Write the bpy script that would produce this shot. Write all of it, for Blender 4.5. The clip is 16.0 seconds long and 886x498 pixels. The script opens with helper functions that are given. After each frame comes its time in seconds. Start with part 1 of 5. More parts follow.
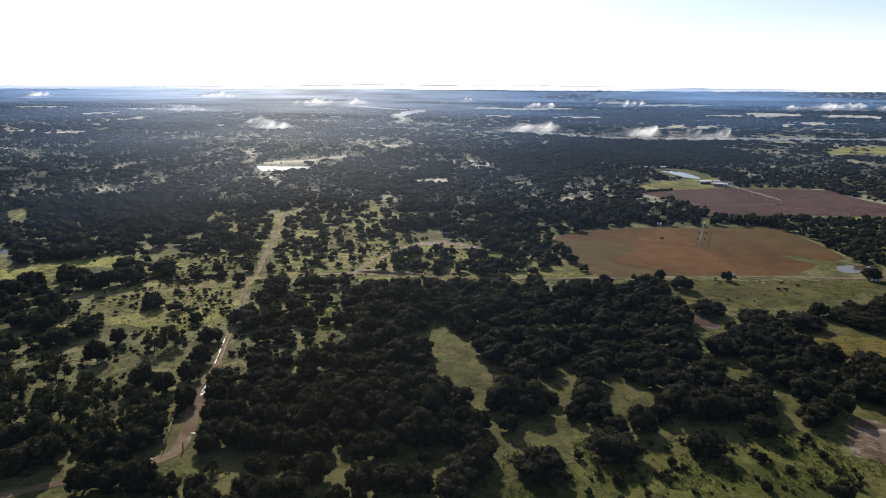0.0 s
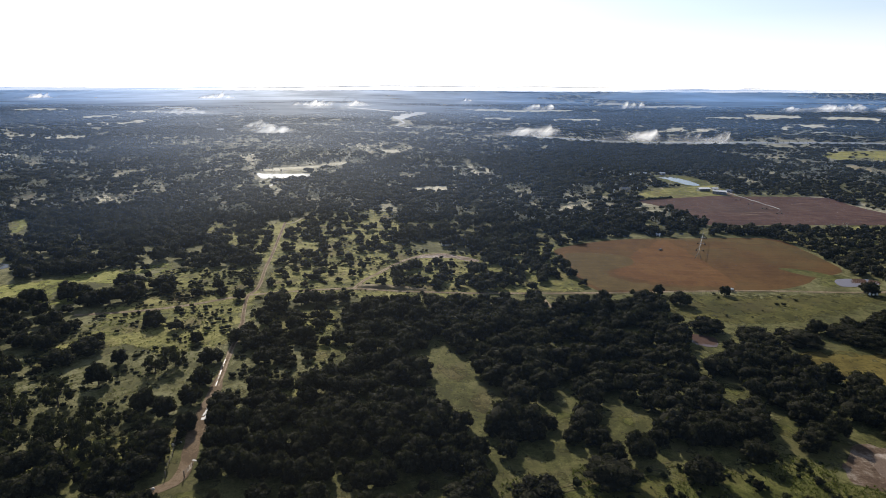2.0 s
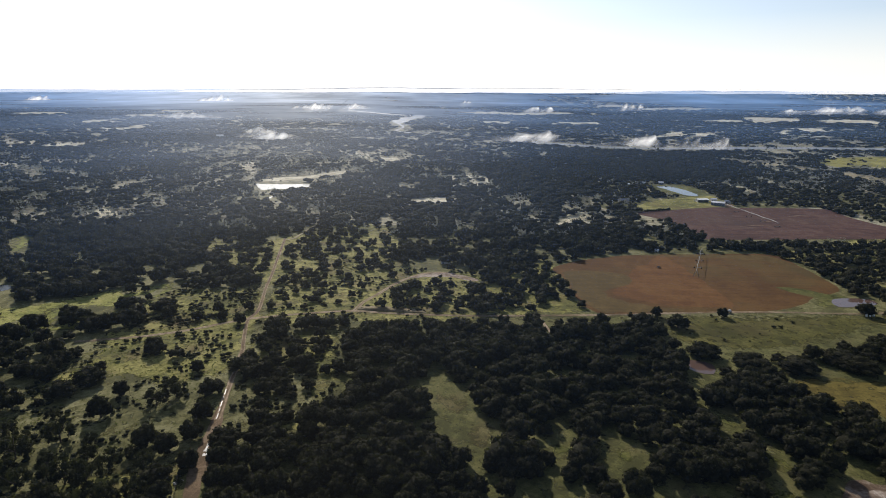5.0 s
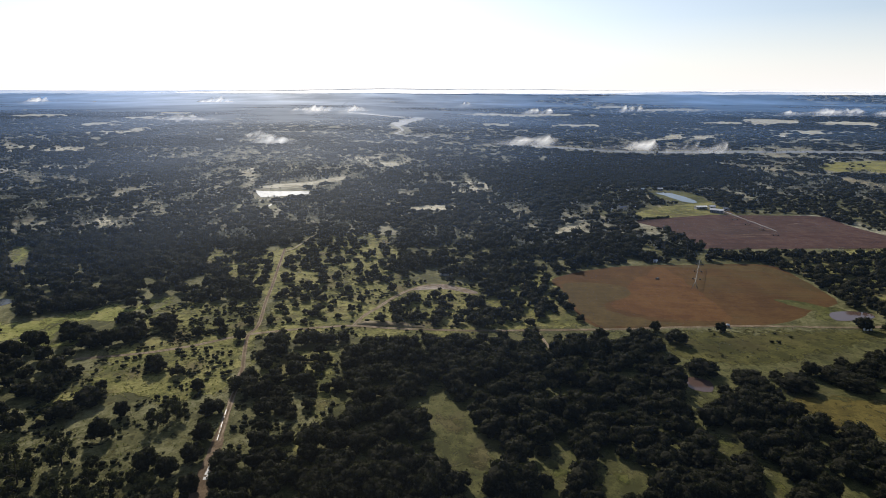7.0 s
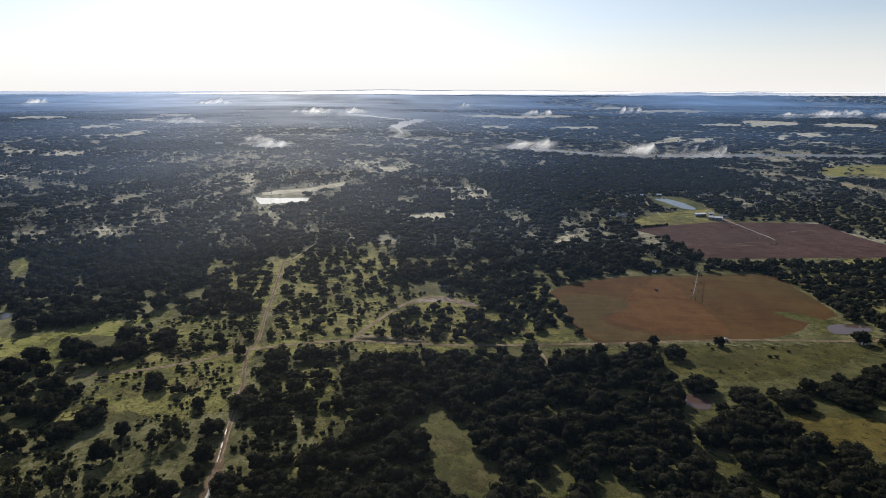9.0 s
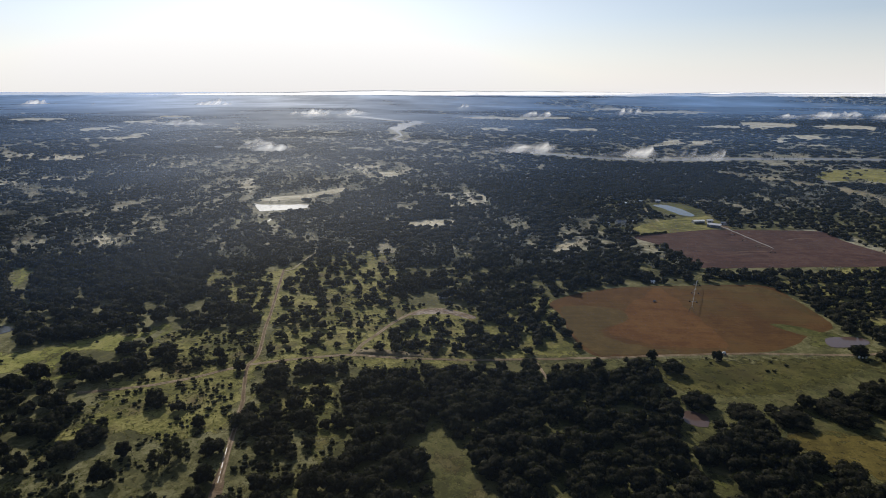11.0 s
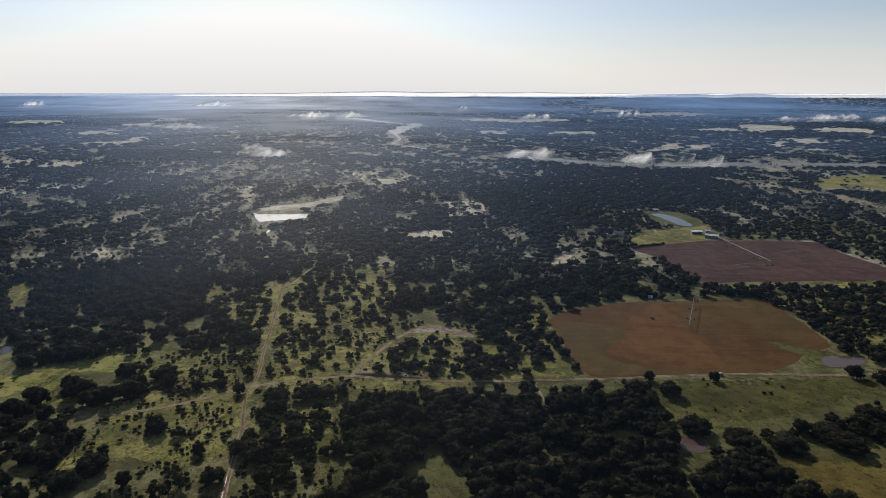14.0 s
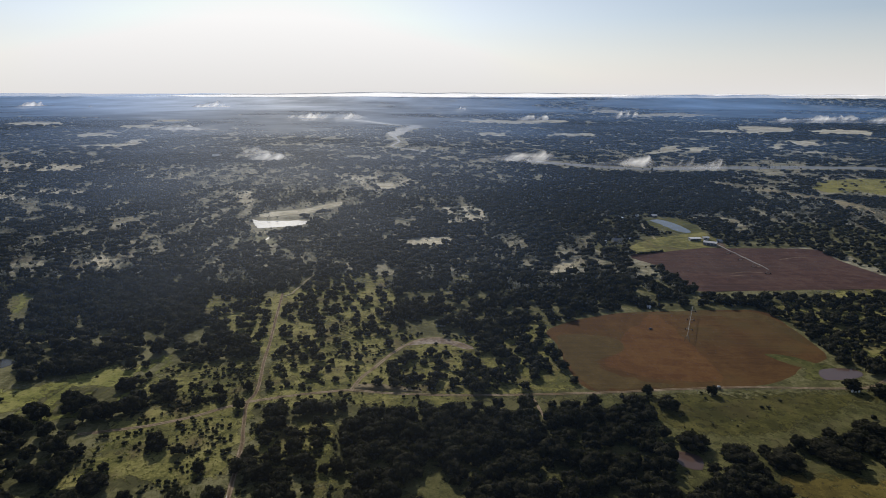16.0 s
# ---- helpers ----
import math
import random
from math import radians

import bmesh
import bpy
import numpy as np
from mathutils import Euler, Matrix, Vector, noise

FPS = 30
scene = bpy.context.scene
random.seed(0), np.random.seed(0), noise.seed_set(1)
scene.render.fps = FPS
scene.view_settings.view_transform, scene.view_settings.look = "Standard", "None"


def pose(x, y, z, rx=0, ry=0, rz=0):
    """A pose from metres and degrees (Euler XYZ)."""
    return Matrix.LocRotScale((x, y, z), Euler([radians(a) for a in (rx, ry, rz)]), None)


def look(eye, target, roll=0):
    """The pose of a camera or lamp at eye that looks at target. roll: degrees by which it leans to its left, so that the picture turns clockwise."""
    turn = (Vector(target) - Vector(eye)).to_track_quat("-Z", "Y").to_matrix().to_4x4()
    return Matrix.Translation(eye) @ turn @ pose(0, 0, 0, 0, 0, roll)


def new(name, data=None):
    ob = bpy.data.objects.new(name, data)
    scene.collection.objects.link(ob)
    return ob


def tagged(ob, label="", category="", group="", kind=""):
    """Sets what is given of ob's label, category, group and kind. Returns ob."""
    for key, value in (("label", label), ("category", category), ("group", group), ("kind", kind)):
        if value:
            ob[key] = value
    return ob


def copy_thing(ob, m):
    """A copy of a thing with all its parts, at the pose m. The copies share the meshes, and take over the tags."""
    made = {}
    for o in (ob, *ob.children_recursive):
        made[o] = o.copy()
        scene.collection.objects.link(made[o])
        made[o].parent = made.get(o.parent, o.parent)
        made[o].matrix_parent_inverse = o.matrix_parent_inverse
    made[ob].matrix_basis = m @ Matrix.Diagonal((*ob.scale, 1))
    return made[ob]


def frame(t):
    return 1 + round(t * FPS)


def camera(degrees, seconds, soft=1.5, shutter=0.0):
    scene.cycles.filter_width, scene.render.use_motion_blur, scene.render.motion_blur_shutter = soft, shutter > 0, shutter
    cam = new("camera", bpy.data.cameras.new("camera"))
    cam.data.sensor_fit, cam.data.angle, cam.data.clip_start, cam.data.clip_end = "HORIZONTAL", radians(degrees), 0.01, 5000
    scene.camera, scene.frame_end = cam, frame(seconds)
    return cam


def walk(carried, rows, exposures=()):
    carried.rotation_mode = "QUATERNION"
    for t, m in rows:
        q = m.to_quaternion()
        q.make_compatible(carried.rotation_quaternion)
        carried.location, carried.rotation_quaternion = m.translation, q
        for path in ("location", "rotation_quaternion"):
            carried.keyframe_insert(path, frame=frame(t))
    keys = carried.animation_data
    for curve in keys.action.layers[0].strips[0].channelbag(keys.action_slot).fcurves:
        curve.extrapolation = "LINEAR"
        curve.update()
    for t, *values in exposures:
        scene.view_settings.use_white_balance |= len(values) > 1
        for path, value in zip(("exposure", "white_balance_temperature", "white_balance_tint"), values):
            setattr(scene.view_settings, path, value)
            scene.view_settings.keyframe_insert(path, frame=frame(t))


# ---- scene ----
# ---------------------------------------------------------------- camera
cam = camera(72.0, 16.0, 0.8)


def eye_at(t):
    """A drone that climbs almost straight up, with a slight drift ahead."""
    s = t / 16
    x, y, z = 1.293 * s - 0.615 * s * s, 5.48 * s + 0.579 * s * s, 80 + 53.21 * s + 0.299 * s * s
    pitch, roll = -14.824 + 0.253 * s - 0.270 * s * s, -0.051 + 0.460 * s - 0.354 * s * s
    yaw = -0.090 * s - 0.370 * s * s
    return pose(x, y, z, 0, 0, yaw) @ pose(0, 0, 0, 90 + pitch) @ pose(0, 0, 0, 0, 0, -roll)


walk(cam, [(i * 0.5, eye_at(i * 0.5)) for i in range(33)], [(0.0, 0.22, 6350, 11), (16.0, -0.49, 6350, 11)])

# ---------------------------------------------------------------- light
SUN_UP, SUN_LEFT = 29.0, 14.0
world = bpy.data.worlds.new("sky")
scene.world = world
world.use_nodes = True
wn, wl = world.node_tree.nodes, world.node_tree.links
sky = wn.new("ShaderNodeTexSky")
sky.sky_type = "NISHITA"
sky.sun_disc = False
sky.sun_elevation = radians(SUN_UP)
sky.sun_rotation = radians(-SUN_LEFT)
sky.altitude = 500
sky.air_density, sky.dust_density, sky.ozone_density = 0.9, 0.8, 2.5
wn["Background"].inputs["Strength"].default_value = 0.111
hazy = wn.new("ShaderNodeHueSaturation")
hazy.inputs["Saturation"].default_value = 0.65
wl.new(sky.outputs[0], hazy.inputs["Color"])
# thin haze keeps the sky from glaring round the sun, and pales it in the damp air above the horizon
veil = wn.new("ShaderNodeVectorMath")
veil.operation = "MINIMUM"
veil.inputs[1].default_value = (12.2, 12.0, 11.6)
wl.new(hazy.outputs[0], veil.inputs[0])
way = wn.new("ShaderNodeTexCoord")
high = wn.new("ShaderNodeSeparateXYZ")
wl.new(way.outputs["Generated"], high.inputs[0])
damp = wn.new("ShaderNodeMath")
damp.operation, damp.use_clamp = "MULTIPLY_ADD", True
wl.new(high.outputs["Z"], damp.inputs[0])
damp.inputs[1].default_value, damp.inputs[2].default_value = -9.0, 0.9
pale = wn.new("ShaderNodeMix")
pale.data_type = "RGBA"
wl.new(damp.outputs[0], pale.inputs[0])
wl.new(veil.outputs[0], pale.inputs[6])
pale.inputs[7].default_value = (9.8, 9.5, 9.1, 1)
wl.new(pale.outputs[2], wn["Background"].inputs[0])

sun = new("sun", bpy.data.lights.new("sun", "SUN"))
sun.data.energy, sun.data.angle, sun.data.color = 4.7, radians(0.6), (1.0, 0.93, 0.82)
sun_dir = Vector((-math.sin(radians(SUN_LEFT)) * math.cos(radians(SUN_UP)), math.cos(radians(SUN_LEFT)) * math.cos(radians(SUN_UP)), math.sin(radians(SUN_UP))))
sun.matrix_world = look(sun_dir * 500, (0, 0, 0))

# ---------------------------------------------------------------- materials


class Nodes:
    """Short-hand for building a node material."""

    def __init__(self, name):
        self.mat = bpy.data.materials.new(name)
        self.mat.use_nodes = True
        self.tree = self.mat.node_tree
        self.n, self.l = self.tree.nodes, self.tree.links
        self.n.clear()
        self.out = self.n.new("ShaderNodeOutputMaterial")

    def add(self, kind, **sockets):
        node = self.n.new(kind)
        for key, value in sockets.items():
            self.put(node, key.replace("_", " "), value)
        return node

    def put(self, node, key, value):
        sock = node.inputs[int(key)] if key.isdigit() else node.inputs[key]
        if hasattr(value, "is_linked"):
            self.l.new(value, sock)
        else:
            sock.default_value = value

    def place(self):
        return self.n.new("ShaderNodeNewGeometry")

    def noise(self, scale, detail=4.0, rough=0.55, vector=None, dims="3D"):
        node = self.add("ShaderNodeTexNoise", Scale=scale, Detail=detail, Roughness=rough)
        self.l.new(vector if vector is not None else self.place().outputs["Position"], node.inputs["Vector"])
        return node.outputs["Fac"]

    def ramp(self, fac, stops):
        node = self.n.new("ShaderNodeValToRGB")
        el = node.color_ramp.elements
        while len(el) < len(stops):
            el.new(0.5)
        for e, (p, c) in zip(el, stops):
            e.position, e.color = p, (*c, 1.0) if len(c) == 3 else c
        self.l.new(fac, node.inputs["Fac"])
        return node.outputs["Color"]

    def mix(self, fac, a, b, blend="MIX"):
        node = self.n.new("ShaderNodeMix")
        node.data_type, node.blend_type = "RGBA", blend
        for sock, value in ((node.inputs[0], fac), (node.inputs[6], a), (node.inputs[7], b)):
            if hasattr(value, "is_linked"):
                self.l.new(value, sock)
            else:
                sock.default_value = value if not isinstance(value, tuple) or len(value) == 4 else (*value, 1.0)
        return node.outputs[2]

    def math(self, op, a, b=0.0, clamp=False):
        node = self.n.new("ShaderNodeMath")
        node.operation, node.use_clamp = op, clamp
        for sock, value in zip(node.inputs, (a, b)):
            if hasattr(value, "is_linked"):
                self.l.new(value, sock)
            else:
                sock.default_value = value
        return node.outputs[0]

    def bump(self, height, strength, distance):
        node = self.add("ShaderNodeBump", Strength=strength, Distance=distance, Height=height)
        return node.outputs[0]

    def principled(self, color, rough, normal=None, metal=0.0, spec=0.3):
        node = self.n.new("ShaderNodeBsdfPrincipled")
        for key, value in (("Base Color", color), ("Roughness", rough), ("Metallic", metal), ("Specular IOR Level", spec)):
            if isinstance(value, tuple) and len(value) == 3:
                value = (*value, 1.0)
            self.put(node, key, value)
        if normal is not None:
            self.l.new(normal, node.inputs["Normal"])
        return node.outputs[0]

    def done(self, shader):
        self.l.new(shader, self.out.inputs["Surface"])
        return self.mat


def earth(name, low, mid, high, fine=0.9, coarse=0.035, relief=0.25, rough=0.9, streak=None, tint=None, spec=0.08):
    """Soil or grass: three colours by noise of two scales, with a fine relief."""
    m = Nodes(name)
    a, b = m.noise(coarse, 5), m.noise(fine, 6, 0.7)
    mid_scale = m.noise(fine * 0.22, 4, 0.6)
    both = m.math("ADD", m.math("MULTIPLY", a, 0.36), m.math("ADD", m.math("MULTIPLY", b, 0.32), m.math("MULTIPLY", mid_scale, 0.32)))
    col = m.ramp(both, [(0.445, low), (0.5, mid), (0.56, high)])
    speck = m.noise(fine * 4.5, 3, 0.6)
    col = m.mix(m.math("MULTIPLY", m.math("SUBTRACT", speck, 0.48, True), 3.4), col, tuple(c * 0.35 for c in low))
    if tint:
        col = m.mix(m.math("MULTIPLY", m.math("SUBTRACT", m.noise(tint[1], 4, 0.6), 0.5, True), 4.0, True), col, tint[0])
    if streak:
        coord = m.add("ShaderNodeMapping")
        m.l.new(m.place().outputs["Position"], coord.inputs["Vector"])
        coord.inputs["Rotation"].default_value = (0, 0, radians(streak[0]))
        coord.inputs["Scale"].default_value = (streak[1], streak[2], 1)
        line = m.noise(1.0, 3, 0.6, coord.outputs[0])
        col = m.mix(m.math("MULTIPLY", m.math("SUBTRACT", line, 0.42, True), 1.1), col, tuple(c * 1.25 for c in high))
    nrm = m.bump(m.math("ADD", b, speck), 0.4, relief)
    return m.done(m.principled(col, rough, nrm, spec=spec))


def foliage(name, dark, light, glow=0.12):
    m = Nodes(name)
    isl = m.place().outputs["Random Per Island"]
    tree = m.noise(0.11, 2)
    ob = m.add("ShaderNodeObjectInfo").outputs["Random"]
    fac = m.math("ADD", m.math("MULTIPLY", m.math("POWER", isl, 1.8), 0.6), m.math("ADD", m.math("MULTIPLY", tree, 0.6), m.math("MULTIPLY", ob, 0.2)))
    col = m.ramp(fac, [(0.3, dark), (0.7, tuple((a + b) / 2 for a, b in zip(dark, light))), (1.0, light)])
    sprays = m.noise(1.7, 4, 0.7)
    col = m.mix(m.math("MULTIPLY", m.math("SUBTRACT", sprays, 0.38, True), 3.0, True), tuple(c * 0.75 for c in dark), col)
    leaf = m.principled(col, 0.8, m.bump(sprays, 1.0, 0.5), spec=0.03)
    back = m.add("ShaderNodeBsdfTranslucent", Color=m.mix(0.5, col, (0.12, 0.14, 0.02)))
    both = m.add("ShaderNodeMixShader", Fac=glow)
    m.l.new(leaf, both.inputs[1])
    m.l.new(back.outputs[0], both.inputs[2])
    return m.done(both.outputs[0])


def plain(name, color, rough=0.6, metal=0.0, grain=6.0, var=0.35, spec=0.3):
    m = Nodes(name)
    a, b = m.noise(grain, 5), m.noise(grain * 0.12, 3)
    col = m.mix(m.math("MULTIPLY", a, var), color, tuple(c * 0.45 for c in color))
    col = m.mix(m.math("MULTIPLY", b, var), col, tuple(min(1, c * 1.25) for c in color))
    return m.done(m.principled(col, rough, m.bump(a, 0.3, 0.02), metal, spec))


def water(name, color, rough):
    m = Nodes(name)
    nrm = m.bump(m.noise(0.6, 4), 0.12, 0.05)
    node = m.n.new("ShaderNodeBsdfPrincipled")
    m.put(node, "Base Color", m.mix(m.noise(0.05, 3), tuple(c * 0.6 for c in color), color))
    m.put(node, "Roughness", rough)
    m.put(node, "IOR", 1.33)
    m.l.new(nrm, node.inputs["Normal"])
    return m.done(node.outputs[0])


def vapour(name, color, grain, facing, gloss=0.0, through_share=0.0, gap=0.22, slope=2.2, sun_glow=None, fine=5, drawn=False):
    """Thin fog, cloud or painted haze: mostly see-through, scattering the light that falls on it evenly, whatever the
    slope. Density is stored on the mesh.
    """
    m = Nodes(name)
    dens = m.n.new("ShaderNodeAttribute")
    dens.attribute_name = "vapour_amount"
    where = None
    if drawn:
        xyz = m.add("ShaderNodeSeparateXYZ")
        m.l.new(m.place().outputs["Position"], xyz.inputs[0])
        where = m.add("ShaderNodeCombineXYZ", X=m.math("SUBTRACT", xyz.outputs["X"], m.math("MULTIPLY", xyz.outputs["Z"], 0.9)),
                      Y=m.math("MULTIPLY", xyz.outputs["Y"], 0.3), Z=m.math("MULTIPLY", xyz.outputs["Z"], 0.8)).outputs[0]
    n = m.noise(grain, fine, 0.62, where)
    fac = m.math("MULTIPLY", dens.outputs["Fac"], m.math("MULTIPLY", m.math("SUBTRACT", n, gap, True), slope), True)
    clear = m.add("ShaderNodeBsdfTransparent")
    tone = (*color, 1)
    # glow painted in: the colour pales on the side towards the sun
    if sun_glow:
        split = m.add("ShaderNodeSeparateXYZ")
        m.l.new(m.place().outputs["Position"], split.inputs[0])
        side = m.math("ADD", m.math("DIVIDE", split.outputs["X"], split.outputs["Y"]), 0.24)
        tone = m.mix(m.math("SUBTRACT", 1.0, m.math("MULTIPLY", m.math("ABSOLUTE", side), 2.6), True), tone, sun_glow)
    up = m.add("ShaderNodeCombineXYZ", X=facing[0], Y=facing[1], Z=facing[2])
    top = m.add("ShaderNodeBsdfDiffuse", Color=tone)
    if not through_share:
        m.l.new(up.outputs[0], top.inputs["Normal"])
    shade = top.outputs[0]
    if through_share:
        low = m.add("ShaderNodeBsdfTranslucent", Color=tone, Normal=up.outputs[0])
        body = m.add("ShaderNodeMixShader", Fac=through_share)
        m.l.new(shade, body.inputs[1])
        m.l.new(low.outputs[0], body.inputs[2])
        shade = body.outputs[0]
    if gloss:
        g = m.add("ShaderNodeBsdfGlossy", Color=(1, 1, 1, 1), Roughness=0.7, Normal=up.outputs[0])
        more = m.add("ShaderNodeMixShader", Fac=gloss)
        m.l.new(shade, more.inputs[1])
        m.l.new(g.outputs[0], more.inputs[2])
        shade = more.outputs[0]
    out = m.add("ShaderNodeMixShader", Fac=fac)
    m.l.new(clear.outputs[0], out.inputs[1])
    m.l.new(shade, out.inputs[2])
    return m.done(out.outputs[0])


GRASS = earth("grass", (0.0950, 0.0950, 0.0248), (0.1847, 0.1750, 0.0432), (0.3100, 0.2797, 0.0918), tint=((0.12, 0.09, 0.042), 0.06))
GROUND = earth("dry_range", (0.17, 0.157, 0.09), (0.31, 0.285, 0.185), (0.45, 0.415, 0.29), tint=((0.10, 0.075, 0.045), 0.05))
GRASS_LUSH = earth("lush_grass", (0.0460, 0.0448, 0.0090), (0.0794, 0.0750, 0.0160), (0.1334, 0.1187, 0.0320), tint=((0.062, 0.05, 0.016), 0.05))
GRASS_NEAR = earth("pasture_grass", (0.050, 0.054, 0.011), (0.088, 0.092, 0.020), (0.142, 0.138, 0.040), tint=((0.085, 0.07, 0.024), 0.06))
GRASS_RANGE = earth("range_grass", (0.070, 0.068, 0.023), (0.125, 0.118, 0.043), (0.215, 0.20, 0.095), 0.5, 0.03)
GRASS_CREEK = earth("creek_grass", (0.15, 0.14, 0.07), (0.24, 0.225, 0.125), (0.33, 0.31, 0.19), 0.5, 0.04)
GRASS_BRIGHT = earth("bright_grass", (0.132, 0.138, 0.030), (0.222, 0.222, 0.049), (0.312, 0.294, 0.090))
GRASS_DRY = earth("dry_grass", (0.22, 0.18, 0.10), (0.32, 0.27, 0.155), (0.42, 0.36, 0.22))
GRASS_OLIVE = earth("mown_grass", (0.0778, 0.0595, 0.0133), (0.1212, 0.0940, 0.0204), (0.1726, 0.1345, 0.0347), streak=(8, 0.02, 0.35))
SOIL_BROWN = earth("brown_soil", (0.0724, 0.0335, 0.0085), (0.0937, 0.0453, 0.0115), (0.1149, 0.0591, 0.0161), 0.5, 0.018, 0.12, streak=(62, 0.012, 0.5), tint=((0.072, 0.058, 0.018), 0.014))
GRASS_BROWN = earth("browned_grass", (0.0513, 0.0446, 0.0162), (0.0918, 0.0796, 0.0284), (0.1593, 0.1377, 0.0567), tint=((0.085, 0.072, 0.026), 0.09))
GRASS_YELLOW = earth("yellow_grass", (0.15, 0.14, 0.03), (0.25, 0.225, 0.05), (0.34, 0.31, 0.09))
STUBBLE = earth("pale_stubble", (0.4290, 0.3770, 0.2470), (0.5980, 0.5330, 0.3705), (0.7540, 0.6890, 0.5200), 0.35, 0.02)
SOIL_HARROWED = earth("harrowed_soil", (0.0936, 0.0397, 0.0107), (0.1193, 0.0537, 0.0142), (0.1427, 0.0688, 0.0195), 0.5, 0.018, 0.12, streak=(75, 0.012, 0.4))
SOIL_BANK = earth("bank_soil", (0.13, 0.10, 0.055), (0.20, 0.16, 0.09), (0.28, 0.23, 0.14), 1.2, 0.1, 0.2)
SOIL_GREEN = earth("weedy_soil", (0.070, 0.046, 0.0135), (0.090, 0.058, 0.017), (0.112, 0.074, 0.023), 0.5, 0.02, 0.12, streak=(62, 0.012, 0.5))
LITTER = earth("leaf_litter", (0.056, 0.056, 0.017), (0.098, 0.096, 0.029), (0.155, 0.146, 0.054), tint=((0.085, 0.072, 0.03), 0.07))
SOIL_RED = earth("red_soil", (0.0520, 0.0243, 0.0190), (0.0740, 0.0349, 0.0266), (0.1050, 0.0582, 0.0437), 0.6, 0.02, 0.15, streak=(4, 0.010, 0.45), tint=((0.052, 0.034, 0.028), 0.016))
SOIL_PALE = earth("pale_soil", (0.14, 0.09, 0.055), (0.18, 0.12, 0.08), (0.23, 0.165, 0.115), 0.8, 0.1, 0.05)
DIRT = earth("dirt_track", (0.19, 0.135, 0.08), (0.27, 0.20, 0.125), (0.36, 0.28, 0.19), 1.6, 0.12, 0.08)
DIRT_RED = earth("red_dirt", (0.115, 0.077, 0.045), (0.165, 0.113, 0.066), (0.22, 0.157, 0.10), 1.4, 0.12, 0.08)
PIT_DIRT = earth("pit_dirt", (0.088, 0.058, 0.037), (0.145, 0.10, 0.068), (0.25, 0.20, 0.155), 0.9, 0.16, 0.1)
CHALK = earth("bare_limestone", (0.16, 0.115, 0.085), (0.27, 0.21, 0.165), (0.42, 0.36, 0.3), 1.1, 0.15, 0.1)
LEAF = foliage("oak_leaves", (0.0190, 0.0180, 0.0112), (0.100, 0.0935, 0.0480), 0.13)
LEAF_PALE = foliage("mesquite_leaves", (0.028, 0.029, 0.017), (0.10, 0.098, 0.052), 0.14)
LEAF_SHRUB = foliage("shrub_leaves", (0.016, 0.019, 0.010), (0.07, 0.074, 0.030))
BRUSH = foliage("bare_twigs", (0.34, 0.32, 0.27), (0.66, 0.62, 0.54), 0.4)
LEAF_GRASS = foliage("grass_blades", (0.09, 0.11, 0.025), (0.20, 0.21, 0.06), 0.35)
BARK = plain("bark", (0.10, 0.08, 0.06), 0.9, 0, 3.0, 0.6)
WATER = water("pond_water", (0.05, 0.055, 0.045), 0.03)
WATER_WET = water("rippled_water", (0.10, 0.09, 0.075), 0.3)
WATER_GLINT = water("glinting_water", (0.05, 0.055, 0.045), 0.22)
# base colour raised to stand in for the bright sky on the river
WATER_RIVER = water("silty_river_water", (0.22, 0.21, 0.18), 0.36)
WATER_MUD_AND_SKY = water("muddy_water", (0.13, 0.085, 0.068), 0.05)
# see-through sheet with bluish distance haze and sun glow put into its colour
HAZE_SHEET = vapour("mist", (0.17, 0.36, 0.70), 0.0008, (0, 0, 1), 0.10, sun_glow=(0.46, 0.57, 0.74))
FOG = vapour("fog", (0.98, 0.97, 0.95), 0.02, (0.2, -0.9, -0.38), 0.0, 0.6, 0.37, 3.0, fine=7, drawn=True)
CLOUD = vapour("low_cloud", (1.0, 1.0, 1.0), 0.004, (0.2, -0.9, -0.38), 0.0, 0.7)
METAL_ROOF = plain("pale_metal_roof", (0.6, 0.6, 0.6), 0.5, 0.0, 2.0, 0.2)
METAL_SHINE = plain("shining_metal_roof", (0.8, 0.8, 0.79), 0.3, 0.9, 2.0, 0.15)
METAL_DARK = plain("dark_metal_roof", (0.16, 0.18, 0.22), 0.4, 0.3, 2.0, 0.3)
GALVANISED = plain("galvanised_steel", (0.24, 0.235, 0.21), 0.55, 0.3, 8.0, 0.3)
SIDING = plain("painted_siding", (0.45, 0.43, 0.40), 0.7, 0, 3.0, 0.3)
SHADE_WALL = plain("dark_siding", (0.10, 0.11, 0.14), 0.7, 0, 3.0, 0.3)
WHITE_PAINT = plain("white_paint", (0.8, 0.8, 0.78), 0.5, 0, 3.0, 0.15)
WOOD = plain("weathered_wood", (0.20, 0.16, 0.12), 0.85, 0, 5.0, 0.5)
RUBBER = plain("rubber", (0.02, 0.02, 0.02), 0.8, 0, 9.0, 0.3)
GLASS_DARK = plain("window_glass", (0.03, 0.035, 0.04), 0.08, 0, 2.0, 0.1, 0.5)
ROCK = plain("pale_rock", (0.55, 0.52, 0.47), 0.9, 0, 1.5, 0.5)

